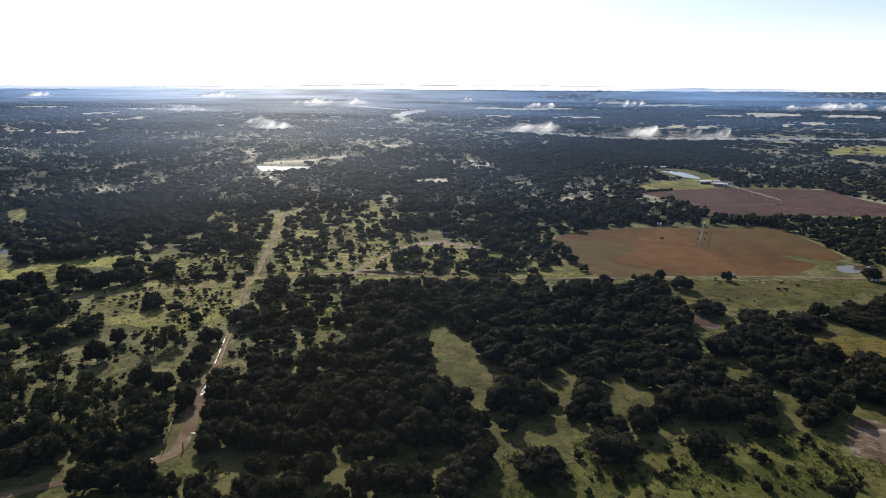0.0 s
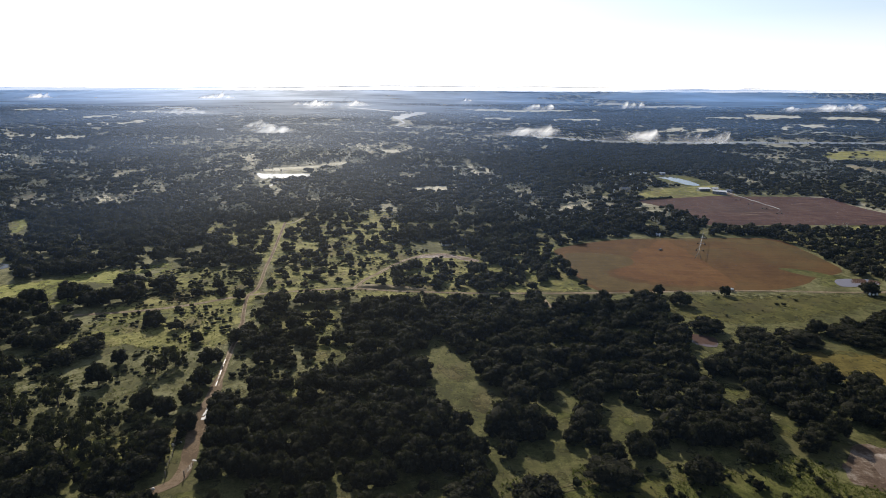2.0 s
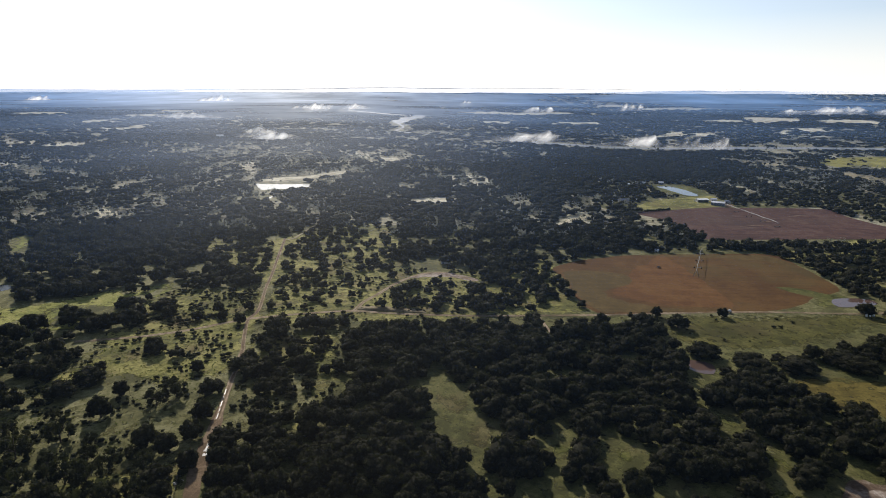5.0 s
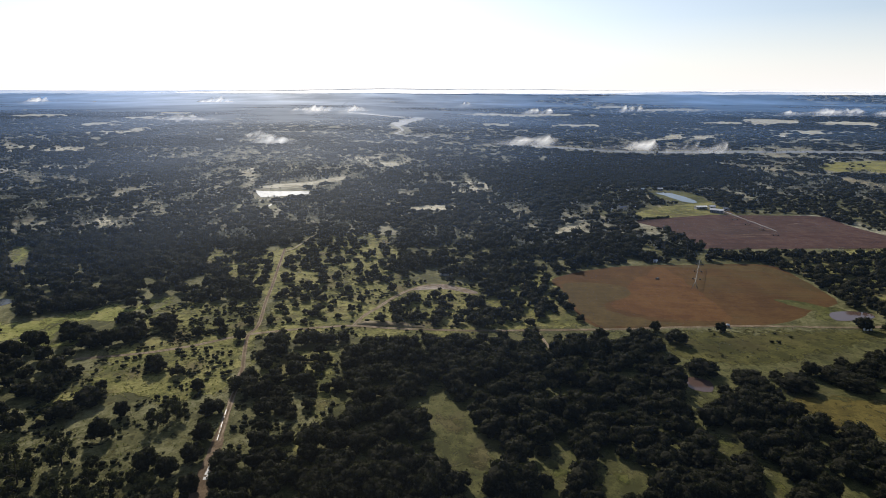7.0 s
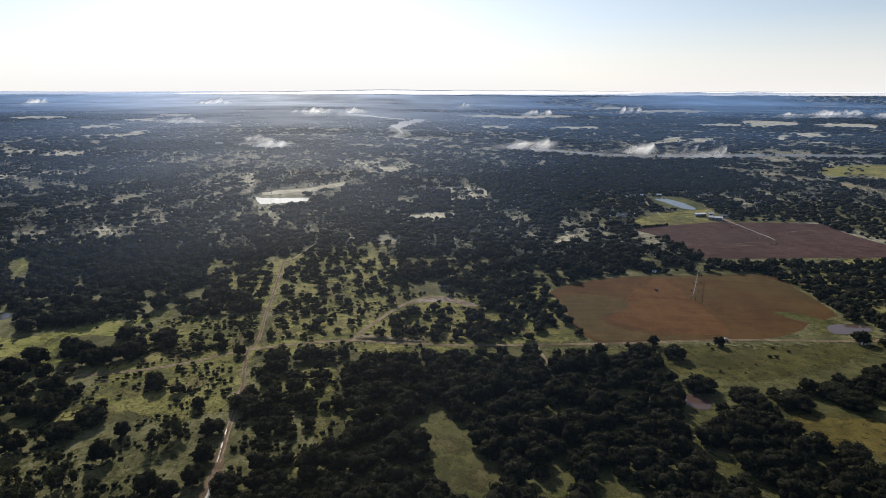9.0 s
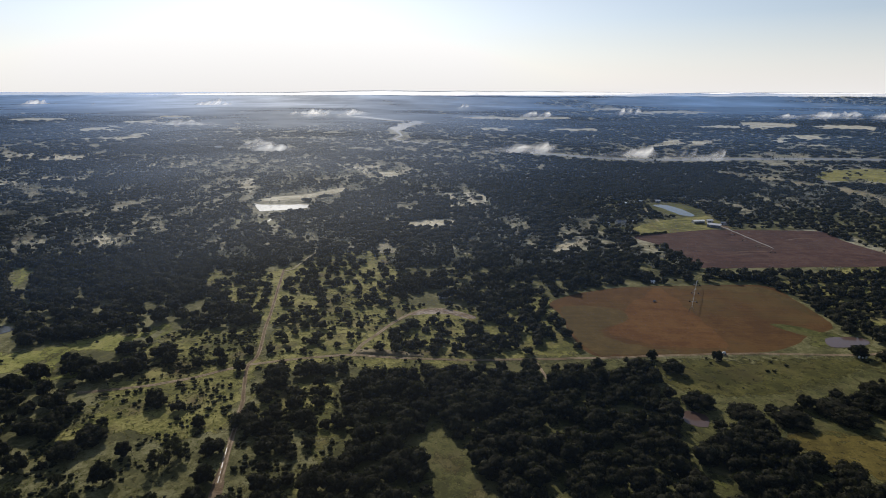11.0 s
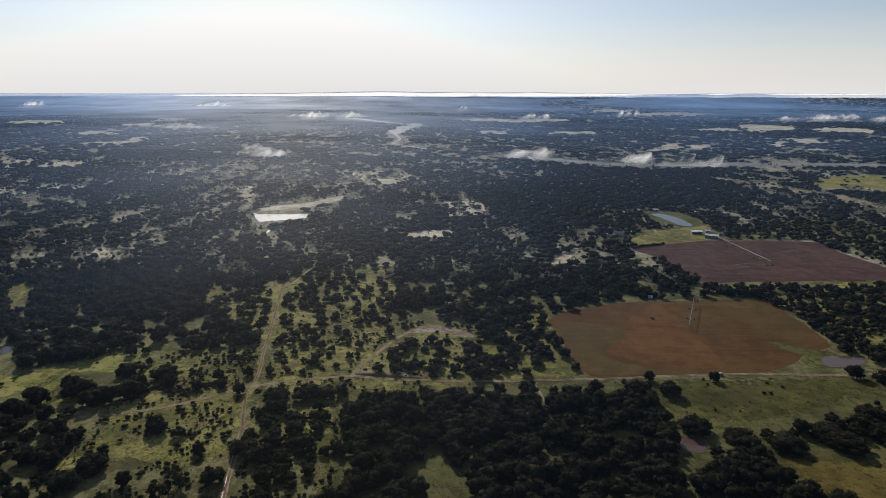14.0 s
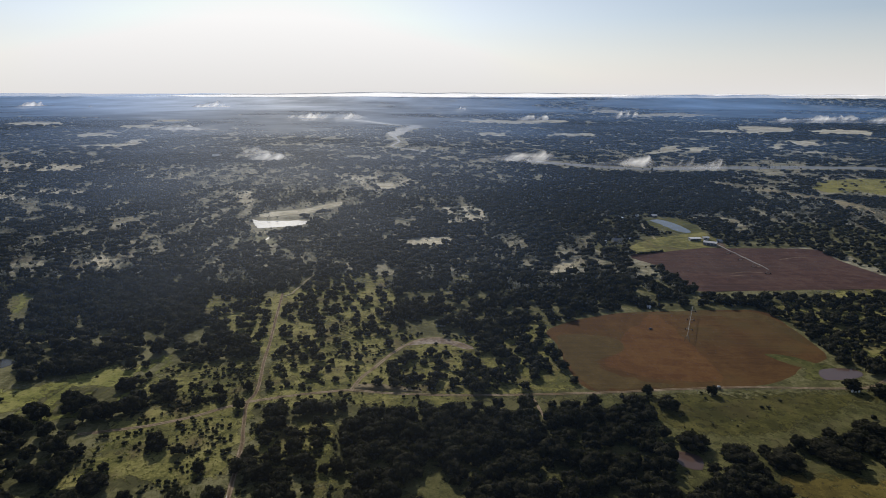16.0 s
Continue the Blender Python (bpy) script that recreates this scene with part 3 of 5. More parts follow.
BIG_TREES = [(21, 115, 6.3), (39, 123, 6.7), (61, 124, 4.9), (51, 119, 1.1), (37, 112, 1.5), (72, 121, 1.5), (87, 123, 1.0), (82, 108, 2.8), (68, 111, 1.4), (100, 216, 6.8),
             (114, 208, 7.4), (130, 205, 7.7), (151, 213, 8.4), (153, 205, 7.3), (177, 227, 6.7), (96, 258, 2.8), (126, 259, 2.8), (101, 245, 5.2), (130, 172, 5.2), (121, 176, 5.3), (77.5, 132.5, 4.4), (94, 138, 4.6), (76.5, 141, 3.6), (63.5, 139, 3.9), (104, 144, 3.6)]
BIG_TREES += [(-84, 195, 2.3), (-141, 190, 4.6), (-134, 194, 4.4), (-131, 187, 3.8), (-69, 197, 5.5), (-107, 212, 3.8)]
# oaks and thin mesquites beside the road, and the oaks of the nearest wood
ROADSIDE = [(-140, 182), (-124, 192), (-74, 192), (-66, 172), (-61, 153), (-56, 156), (-46, 150), (-32, 127), (-31, 118), (-44, 117), (-48, 100), (-100, 84), (-125, 140)]
ROADSIDE_OAKS = [(-120, 176, 5.0), (-116, 185, 5.7), (-102, 178, 2.8), (-130, 168, 4.1), (-101, 164, 3.8), (-81, 150, 3.9), (-74, 147, 3.5), (-74, 180, 4.3), (-71, 165, 3.4), (-70, 154, 3.5), (-66, 141, 3.2), (-60, 151, 5.0),
                 (-71, 134, 4.4), (-67, 127, 3.3), (-69, 122, 4.5), (-97, 121, 4.5), (-92, 123, 4.1), (-87, 121, 3.8), (-90, 113, 4.8), (-85, 115, 4.1), (-75, 119, 3.9), (-81, 119, 1.5), (-123, 170, 1.6)]
ROADSIDE_OAKS += [(-58, 142, 3.7), (-56, 134, 3.4), (-54, 126, 3.0), (-53, 121, 2.9), (-51, 134, 3.8), (-48, 124, 4.1), (-43, 122, 3.9), (-46, 146, 4.3), (-51, 153, 4.3), (-52, 141, 4.0), (-41, 150, 3.4), (-38, 156, 3.6), (-38, 123, 3.9), (-33, 121, 3.7),
                  (-45, 130, 3.9), (-40, 131, 3.8), (-45, 138, 4.1), (-67, 107, 4.1), (-72, 106, 3.5), (-61, 107, 3.9), (-55, 105, 3.2), (-49, 105, 3.0), (-70, 116, 3.3), (-75, 115, 3.2)]
MESQUITES = [(-114, 162, 2.5), (-84, 177, 4.0), (-88, 172, 4.1), (-105, 151, 4.7), (-101, 139, 3.1), (-85, 139, 3.5), (-93, 143, 3.0), (-93, 133, 4.4), (-87, 132, 4.1), (-112, 143, 4.7), (-103, 130, 3.8), (-98, 134, 2.9),
             (-74, 129, 3.5), (-79, 126, 3.4), (-83, 127, 2.9), (-77, 140, 2.9), (-82, 144, 2.4), (-49, 113, 1.9), (-121, 152, 3.8), (-109, 135, 3.6), (-115, 150, 2.6), (-96, 150, 2.2)]
NEAR_WOOD = [(-32, 127), (-12, 129), (3, 130), (8, 138), (16, 139), (36, 138), (36, 126), (20, 122), (12, 104), (10, 84), (-34, 84)]
NEAR_WOOD_OAKS = [(-27, 122, 3.0), (-17, 119, 4.2), (-13, 121, 3.5), (-8, 125, 3.8), (-3, 126, 3.5), (2, 126, 3.6), (4, 112, 5.4), (7, 125, 3.8), (9, 119, 3.5), (-16, 107, 4.2), (-11, 109, 4.4), (-6, 109, 4.4), (2, 106, 4.4), (-27, 112, 3.8),
                  (-21, 104, 2.7), (-4, 118, 1.6), (7, 114, 3.9), (-22, 124, 2.7), (-30, 105, 3.9), (5, 135, 2.8), (9, 132, 3.0), (17, 138, 2.8), (1, 133, 3.2), (16, 132, 2.7), (-29, 126, 3.0)]
BIG_TREES += ROADSIDE_OAKS + NEAR_WOOD_OAKS
# the edge of the wood above the bright strip of pasture
BIG_TREES += [(-164, 271, 3.9), (-169, 270, 4.1), (-174, 268, 3.1), (-163, 277, 4.7), (-158, 283, 4.3), (-153, 288, 4.6), (-147, 276, 3.0), (-161, 293, 4.9), (-154, 300, 3.5), (-141, 278, 2.3), (-141, 292, 4.1), (-168, 293, 4.9),
              (-172, 286, 4.8), (-178, 281, 4.7), (-179, 269, 3.0), (-134, 266, 1.8)]
BIG_TREES += [(-139, 256, 5.6), (-116, 246, 3.5), (-97, 252, 2.8), (-93, 245, 2.5), (-84, 240, 2.9), (-121, 253, 6.6), (-156, 242, 4.8), (-148, 239, 4.4), (-151, 233, 4.0), (-166, 233, 4.6), (-160, 228, 4.2), (-140, 234, 4.4), (-133, 231, 4.0), (-168, 222, 4.6), (-161, 218, 4.0),
              (-105, 209, 4.3), (-85, 196, 2.4), (-85, 256, 2.6), (-103, 243, 2.9), (195, 265, 4.7), (206, 260, 5.7)]
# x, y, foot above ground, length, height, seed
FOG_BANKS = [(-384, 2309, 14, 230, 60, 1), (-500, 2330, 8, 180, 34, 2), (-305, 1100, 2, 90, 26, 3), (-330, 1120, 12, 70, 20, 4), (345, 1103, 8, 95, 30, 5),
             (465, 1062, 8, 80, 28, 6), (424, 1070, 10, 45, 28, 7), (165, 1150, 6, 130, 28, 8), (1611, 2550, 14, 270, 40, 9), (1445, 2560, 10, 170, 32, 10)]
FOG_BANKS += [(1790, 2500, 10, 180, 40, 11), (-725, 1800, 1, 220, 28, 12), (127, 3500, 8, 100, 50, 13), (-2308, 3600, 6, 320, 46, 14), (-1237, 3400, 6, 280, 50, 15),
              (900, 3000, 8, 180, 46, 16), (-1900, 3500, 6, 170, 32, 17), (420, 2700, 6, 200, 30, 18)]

NEAR_SHRUBS = [(34, 117), (47, 114), (48, 112), (60, 116), (59, 111), (27, 113), (57, 122), (46, 115), (85, 128), (56, 115), (30, 108), (42, 108), (52, 109), (64, 114), (76, 117), (79, 124), (67, 125), (91, 118), (73, 110), (88, 112)]
NEAR_SHRUBS += [(56.5, 128.1), (50.6, 118.6), (50.1, 113.7), (53.0, 117.2), (57.5, 118.2), (71.0, 123.4), (73.8, 120.8), (87.0, 129.3), (87.5, 123.1), (87.5, 127.2), (42.3, 110.9), (67.5, 111.0), (80.1, 112.6), (72.8, 130.0), (82.7, 131.8), (83.7, 125.6), (37.5, 110.8), (33.5, 113.9), (63.8, 116.3), (67.6, 114.1), (86.6, 117.1), (42.3, 118.9), (90.1, 114.8)]
PALE_SHRUBS = [(72.4, 115.8), (77.1, 118.0), (81.2, 116.9), (87.9, 117.6), (87.9, 114.4), (87.4, 120.5)]

patch("range_ground", [(-330, 55), (330, 55), (425, 392), (-370, 392)], GRASS_RANGE, "dull olive grass of the near range", "ground", 0.04, 20, 4)
patch("wood_floor", WOOD_FLOOR, LITTER, "leaf litter and thin grass under the oaks", "grass", 0.06, 5, 3)
for i, pts in enumerate((SAVANNA_WEST, SAVANNA_HILL, SCRUB_EAST_OF_ROAD, SCRUB_SOUTHWEST, SAVANNA_MID, HILL_EAST, SAVANNA_FIELD_EDGE, SAVANNA_NORTH)):
    patch("pasture_%d" % (i + 1), pts, GRASS, "grazed green pasture with scattered shrubs", "grass", 0.1, 2.5, 2.5)
patch("pasture_brown", BROWN_GRASS, GRASS_RANGE, "dull olive damp grass beside the ranch road", "grass", 0.22, 2.0, 7)
patch("pasture_west", WEST_GAP, GRASS_BRIGHT, "grazed green pasture between the oak groves", "grass", 0.04, 2.5, 3)
for i, pts in enumerate(SMALL_GLADES):
    patch("glade_%d" % (i + 1), pts, GRASS_NEAR, "little grassy glade between the oaks", "grass", 0.3, 1.5, 1.0, 1.5)
patch("field_brown", FIELD_BROWN, SOIL_BROWN, "bare brown ploughed field with faint curved wheel marks", "field", 0.2, 5)
patch("field_corner", FIELD_GREEN_CORNER, GRASS_NEAR, "green grass corner beside the brown field", "grass", 0.26, 4)
patch("field_red", FIELD_RED, SOIL_RED, "reddish ploughed field with pale furrows", "field", 0.25, 8)
patch("meadow_south", MEADOW_SOUTH, GRASS_LUSH, "green meadow below the brown field", "meadow", 0.15, 2.5, 1.6)
patch("meadow_olive", MEADOW_OLIVE, GRASS_OLIVE, "olive meadow with mown stripes", "meadow", 0.15, 2.5, 1.6)
patch("meadow_clearing", CLEARING, GRASS_BROWN, "grassy clearing inside the oak wood", "meadow", 0.15, 2.5, 1.6)
patch("meadow_near", MEADOW_NEAR, GRASS_NEAR, "green pasture with low tufts and shrubs", "meadow", 0.15, 2.5, 1.6)
patch("meadow_west", MEADOW_WEST_STRIP, GRASS_BRIGHT, "bright green strip of pasture", "meadow", 0.18, 2.5, 1.6)
patch("bare_ground", PIT, PIT_DIRT, "reddish bare dirt beside the pasture", "bare ground", 0.24, 1.5, 2.2, 0.5)
patch("bare_ground_pale", [(104, 127), (108, 135), (113, 136), (121, 134), (116, 126), (109, 124)], CHALK, "pale dusty middle of the bare dirt", "bare ground", 0.34, 1.5, 2.0)
patch("bare_hilltop", BARE_HILL, CHALK, "pale limestone hilltop scraped bare", "bare ground", 0.24, 3)
patch("meadow_yellow", FIELD_YELLOW, GRASS_YELLOW, "yellow-green far pasture with single trees", "meadow", 0.25, 20, 6)
patch("dry_strip", STRIP_BEIGE, STUBBLE, "straw-coloured strip of dry grass", "grass", 0.25, 10, 2)
patch("dry_glade", PATCH_BEIGE, STUBBLE, "straw-coloured dry glade among oaks", "grass", 0.25, 7, 5)
patch("dry_glade_small", PATCH_BEIGE2, STUBBLE, "small dry glade among oaks", "grass", 0.25, 7, 5)
patch("range_east", SAVANNA_EAST, GRASS_RANGE, "olive grass under scattered oaks beyond the red field", "grass", 0.02, 12, 8)
patch("range_farms", SAVANNA_FARMS, GRASS_RANGE, "olive grass round the farm houses", "grass", 0.03, 12, 8)
patch("farm_grass", FARM_GRASS, GRASS, "green farm yard grass beside the pond", "grass", 0.3, 8, 2)
for i, pts in enumerate(FAR_GLADES):
    patch("far_glade_%d" % (i + 1), pts, STUBBLE, "pale dry grass opening in the far woods", "grass", 0.25, 9, 9)
for i, pts in enumerate(WEST_GLADES):
    patch("west_glade_%d" % (i + 1), pts, GRASS_BRIGHT, "small grassy opening in the oak wood", "grass", 0.25, 2.5, 2)
for i, pts in enumerate(FAR_FIELDS):
    patch("far_field_%d" % (i + 1), pts, STUBBLE, "pale dry field far off in the woods", "field", 0.25, 9, 9)
patch("pond_bank", POND_BANK, GRASS_NEAR, "green grass bank round the farm pond", "grass", 0.3, 6, 2)
for i, pts in enumerate(CREEK_GLADES):
    patch("creek_glade_%d" % (i + 1), pts, GRASS_CREEK, "pale grassy opening along the creek", "grass", 0.3, 5, 3)
patch("field_divide", [(66, 342), (110, 367), (205, 377), (300, 432), (348, 418), (322, 415), (258, 411), (180, 406), (165, 400), (120, 388), (60, 370)], GRASS_RANGE, "dull olive grass between the fields", "grass", 0.02, 5, 3)
# the pale mud colour stands in here for the sky the pond reflects
patch("pond_east", POND_EAST, WATER_MUD_AND_SKY, "small still pond with grassy banks", "pond", 0.38, 3, 0.6)
patch("pond_north", POND_NORTH, WATER, "farm pond reflecting the bright sky", "pond", 0.35, 6, 1.5)
patch("pond_west", POND_WEST, WATER_GLINT, "pond glaring white in the low sun", "pond", 0.35, 6, 2)
patch("pond_far_west", POND_FAR_WEST, WATER_GLINT, "little pond at the edge of the wood", "pond", 0.4, 4, 1)
patch("pond_muddy", PUDDLE, WATER_MUD_AND_SKY, "reddish muddy pond among the oaks", "pond", 0.3, 3, 0.5)
patch("field_weeds", [(66, 283), (68, 300), (73, 311), (78, 296), (84, 281), (97, 272), (112, 267), (105, 264), (82, 262), (71, 264)], SOIL_GREEN, "weedy green margin of the brown field", "field", 0.34, 3, 4)
patch("field_weeds_north", [(120, 362), (158, 366), (200, 368), (207, 350), (206, 318), (202, 330), (196, 352), (160, 361)], SOIL_GREEN, "weedy green margin of the brown field", "field", 0.34, 3, 3)
patch("field_harrowed", [(136, 364), (120, 344), (103, 323), (92, 303), (86, 286), (105, 274), (125, 272), (139, 274), (140, 298), (138, 332)], SOIL_HARROWED, "paler harrowed half of the brown field", "field", 0.28, 4, 3)
patch("field_weeds_west", [(67, 322), (80, 328), (98, 322), (100, 309), (88, 297), (78, 292), (67, 300)], SOIL_GREEN, "olive weeds coming up in the brown field", "field", 0.31, 3, 4)
patch("field_weeds_east", [(174, 304), (183, 303), (192, 297), (196, 291), (186, 288), (180, 293)], GRASS_NEAR, "fresh green weeds in the wet corner of the field", "field", 0.36, 2, 2)
for pts in ([(226, 452), (238, 456), (252, 455)], [(222, 446), (236, 448)], [(286, 494), (300, 500), (316, 503)], [(250, 470), (262, 474)]):
    ribbon("field_furrow", pts, 1.1, SOIL_PALE, "pale furrow mark in the red field", "field", 0.6, 2.0, 0.8)
ribbon("river", RIVER, RIVER_WIDTH, WATER_RIVER, "wide pale river winding through far woods", "river", 0.7, 20, 0.15)
ribbon("farm_drive", [(214, 631), (210, 607), (207, 584), (204, 561)], 2.6, GRASS_DRY, "pale farm drive between the pond and the house", "road", 0.7, 4, 0.4)
patch("farm_yard", [(256, 553), (264, 551), (260, 536), (254, 530), (252, 533), (255, 545)], DIRT_RED, "bare dirt yard beside the barns", "bare ground", 0.42, 3, 1.5)
ribbon("airstrip", AIRSTRIP, [14, 20, 16, 24, 12, 18], GRASS_DRY, "long pale grass strip through the far woods", "grass", 0.5, 12, 0.3)

for off in (-0.6, 0.6):
    ribbon("road_rut", ROAD_NORTH, 0.36, DIRT, "pale wheel rut of the ranch road", "road", 0.34, 2, 0.5, offset=off)
ribbon("road_north", ROAD_NORTH, 1.6, DIRT_RED, "unpaved ranch road with two wheel ruts", "road", 0.28, 2, 0.35)
ribbon("road_south", ROAD_SOUTH, [1.8, 1.8, 1.8, 1.8, 2.2, 3.6, 4.6, 4.6, 3.4, 2.8, 2.4, 2.4, 2.4], DIRT_RED, "reddish dirt ranch road, wet in places", "road", 0.28, 2, 0.35)
for off in (-0.6, 0.6):
    ribbon("road_rut", ROAD_SOUTH[:5], 0.5, DIRT, "pale wheel rut of the ranch road", "road", 0.34, 2, 0.5, offset=off)
for off in (-0.52, 0.52):
    ribbon("track_cross", TRACK, 0.8, DIRT, "pale wheel track along the field", "road", 0.32, 2, 0.6, offset=off)
    ribbon("track_hill", BRANCH, 0.8, DIRT, "pale wheel track climbing to the bare hilltop", "road", 0.33, 2, 0.6, offset=off)
ribbon("wood_path", WOOD_PATH, [0.6, 1.3, 0.6], DIRT, "pale worn path through the oak wood", "path", 0.32, 2, 0.6)
ribbon("road_end", ROAD_END, 1.5, GRASS_DRY, "pale grown-over end of the ranch road", "road", 0.5, 2, 0.5)
for off in (-0.8, 0.8):
    ribbon("track_pasture", NEARTRACK, 0.5, GRASS_BROWN, "faint wheel track in the pasture", "road", 0.3, 1.5, 0.5, offset=off)
for pts, w in (([(-64.5, 151.4), (-64.2, 149.6), (-64.1, 147.6)], 0.65), ([(-63.4, 149.2), (-63.3, 147.5), (-63.1, 145.6)], 0.75), ([(-64.0, 146.8), (-63.8, 145.4)], 0.6),
               ([(-70.3, 182.7), (-69.9, 180.8), (-69.6, 179)], 0.28), ([(-69.4, 178), (-69.1, 176.2)], 0.22), ([(-68.9, 175), (-68.6, 173.4), (-68.2, 171.6)], 0.32), ([(-68.0, 170.5), (-67.7, 168.6)], 0.22),
               ([(-67.5, 167.6), (-67.2, 166), (-66.9, 164.4)], 0.28), ([(-71.9, 195.5), (-71.6, 193.6)], 0.3), ([(-59.2, 127.6), (-58.0, 127.3)], 0.6)):
    ribbon("puddle", pts, w, WATER_WET, "rain puddle on the dirt road shining white", "puddle", 0.38, 1.0, 0.6)

for pts, w in (([(-197, 562), (-189, 563)], 4.5), ([(-153, 521), (-151.5, 531), (-151, 542)], 1.3), ([(-158, 516), (-155, 504), (-151, 493)], 1.3), ([(-149, 480), (-143, 476), (-139, 473)], 1.8)):
    ribbon("creek_pool", pts, w, WATER_WET, "shining pool of the creek below the pond", "pool", 0.5, 3.0, 0.5)


def earth_bank(pts, height, mat, label):
    """A cut bank beside a track: a steep face and a gentle back."""
    line = smooth_line(pts, False, 0.8)
    n, rows = len(line), ((0.0, 0.0), (0.5, 0.55), (0.9, 0.92), (1.8, 1.0), (3.6, 0.8), (6.5, 0.0))
    k = np.arange(n)
    swell = np.sin(np.pi * np.clip(k / (n - 1), 0, 1)) ** 0.5 * (0.3 + 1.4 * fbm(k / 3.0, k * 0.0, 12))
    v = []
    for off, up in rows:
        x_ = line[:, 0] + 0.5 * (fbm(k / 2.0, k * 0.0 + off, 14) - 0.5)
        y_ = line[:, 1] + off * (0.6 + 0.4 * swell)
        v.append(np.column_stack([x_, y_, land(x_, y_) + 0.02 + height * up * swell]))
    a = (np.arange(len(rows) - 1)[:, None] * n + np.arange(n - 1)).ravel()
    t = np.concatenate([np.stack([a, a + 1, a + n + 1], 1), np.stack([a, a + n + 1, a + n], 1)])
    return tagged(new("earth_bank", tri_mesh("earth_bank", np.concatenate(v), t, mat)), label, "earth bank", kind="structure")


earth_bank(EARTH_BANK, 0.9, SOIL_BANK, "brown cut earth bank beside the track")

# ---------------------------------------------------------------- trees


def ico(sub):
    bm = bmesh.new()
    bmesh.ops.create_icosphere(bm, subdivisions=sub, radius=1)
    v = np.array([p.co[:] for p in bm.verts])
    t = np.array([[q.index for q in f.verts] for f in bm.faces])
    bm.free()
    return v, t


ICO = {k: ico(k) for k in (1, 2)}


def crown_parts(r, radius, height, base, lobes, cards, card, sub, airy=False, open_below=False):
    """A crown: a domed core with rounded lobes over it, and small leaf sprays lying on them. Returns vertices and triangles."""
    V, T, n = [], [], 0
    centres = [(0.0, 0.0, base + height * 0.42, radius * 0.74, height * 0.44)]
    for k in range(lobes):
        a = 2.4 * k + r.uniform(-0.5, 0.5)
        up = ((k + r.uniform(0.2, 0.8)) / max(lobes, 1)) ** 1.5 * 1.25 - 0.3
        flat = math.sqrt(max(0.0, 1 - max(up, 0.0) ** 2))
        size = radius * r.uniform(*((0.2, 0.38) if lobes > 10 else (0.27, 0.44)))
        d = (radius - size) * flat * r.uniform(0.8, 1.06)
        centres.append((d * math.cos(a), d * math.sin(a), base + max(size * 0.6, height * (0.42 + 0.48 * up) - 0.35 * size), size, size * r.uniform(0.72, 0.95)))
    for cx, cy, cz, rr, rz in centres:
        if not airy or rr < radius * 0.5:
            v, t = ICO[sub]
            w = v * (0.86 + 0.2 * r.random((len(v), 1)))
            if open_below:
                t = t[v[t][:, :, 2].mean(1) > -0.45]
            core = 0.6 if airy else 0.87 if cards > 20 else 0.95
            V.append(w * (rr * core, rr * core, rz * core) + (cx, cy, cz))
            T.append(t + n)
            n += len(v)
        d = r.normal(size=(cards, 3))
        d[:, 2] = np.abs(d[:, 2]) * np.where(r.random(cards) < 0.82, 1, -0.7) + 0.1
        d /= np.linalg.norm(d, axis=1)[:, None]
        c = d * (r.uniform(0.15, 1.1, (cards, 1)) if airy else r.uniform(0.88, 1.1, (cards, 1))) * (rr, rr, rz) + (cx, cy, cz)
        lean = d + r.normal(size=(cards, 3)) * (0.9 if airy else 0.5)
        u = np.cross(lean, r.normal(size=(cards, 3)))
        u /= np.linalg.norm(u, axis=1)[:, None] + 1e-9
        w = np.cross(lean / np.linalg.norm(lean, axis=1)[:, None], u)
        ang = np.arange(3) * 2.094 + r.uniform(-0.5, 0.5, (cards, 3))
        far = card * r.uniform(0.6, 1.5, (cards, 3))
        q = c[:, None] + (np.cos(ang) * far)[..., None] * u[:, None] + (np.sin(ang) * far)[..., None] * w[:, None]
        V.append(q.reshape(-1, 3))
        T.append(n + np.arange(3 * cards).reshape(-1, 3))
        n += 3 * cards
    return np.concatenate(V), np.concatenate(T)


def tube(a, b, ra, rb, sides=6):
    """A tapered limb from a to b."""
    a, b = np.array(a, float), np.array(b, float)
    d = (b - a) / np.linalg.norm(b - a)
    u = np.cross(d, (0.3, 0.9, 0.2))
    u /= np.linalg.norm(u)
    w = np.cross(d, u)
    ang = np.arange(sides) * 2 * math.pi / sides
    ring = np.cos(ang)[:, None] * u + np.sin(ang)[:, None] * w
    v = np.concatenate([a + ring * ra, b + ring * rb])
    k = np.arange(sides)
    j = (k + 1) % sides
    return v, np.concatenate([np.stack([k, j, j + sides], 1), np.stack([k, j + sides, k + sides], 1)])


def joined(parts):
    V, T, n = [], [], 0
    for v, t in parts:
        V.append(v)
        T.append(t + n)
        n += len(v)
    return np.concatenate(V), np.concatenate(T)


def trunk_parts(r, radius, height, thick):
    fork = height * 0.3
    parts = [tube((0, 0, -0.4), (0.05, 0.03, fork), thick, thick * 0.75, 8)]
    for k in range(5):
        a = 2 * math.pi * (k + r.uniform(-0.3, 0.3)) / 5
        d = radius * r.uniform(0.45, 0.7)
        mid = (d * 0.45 * math.cos(a), d * 0.45 * math.sin(a), height * r.uniform(0.42, 0.5))
        end = (d * math.cos(a), d * math.sin(a), height * r.uniform(0.6, 0.78))
        parts += [tube((0.05, 0.03, fork * 0.92), mid, thick * 0.55, thick * 0.38), tube(mid, end, thick * 0.38, thick * 0.12)]
    return joined(parts)


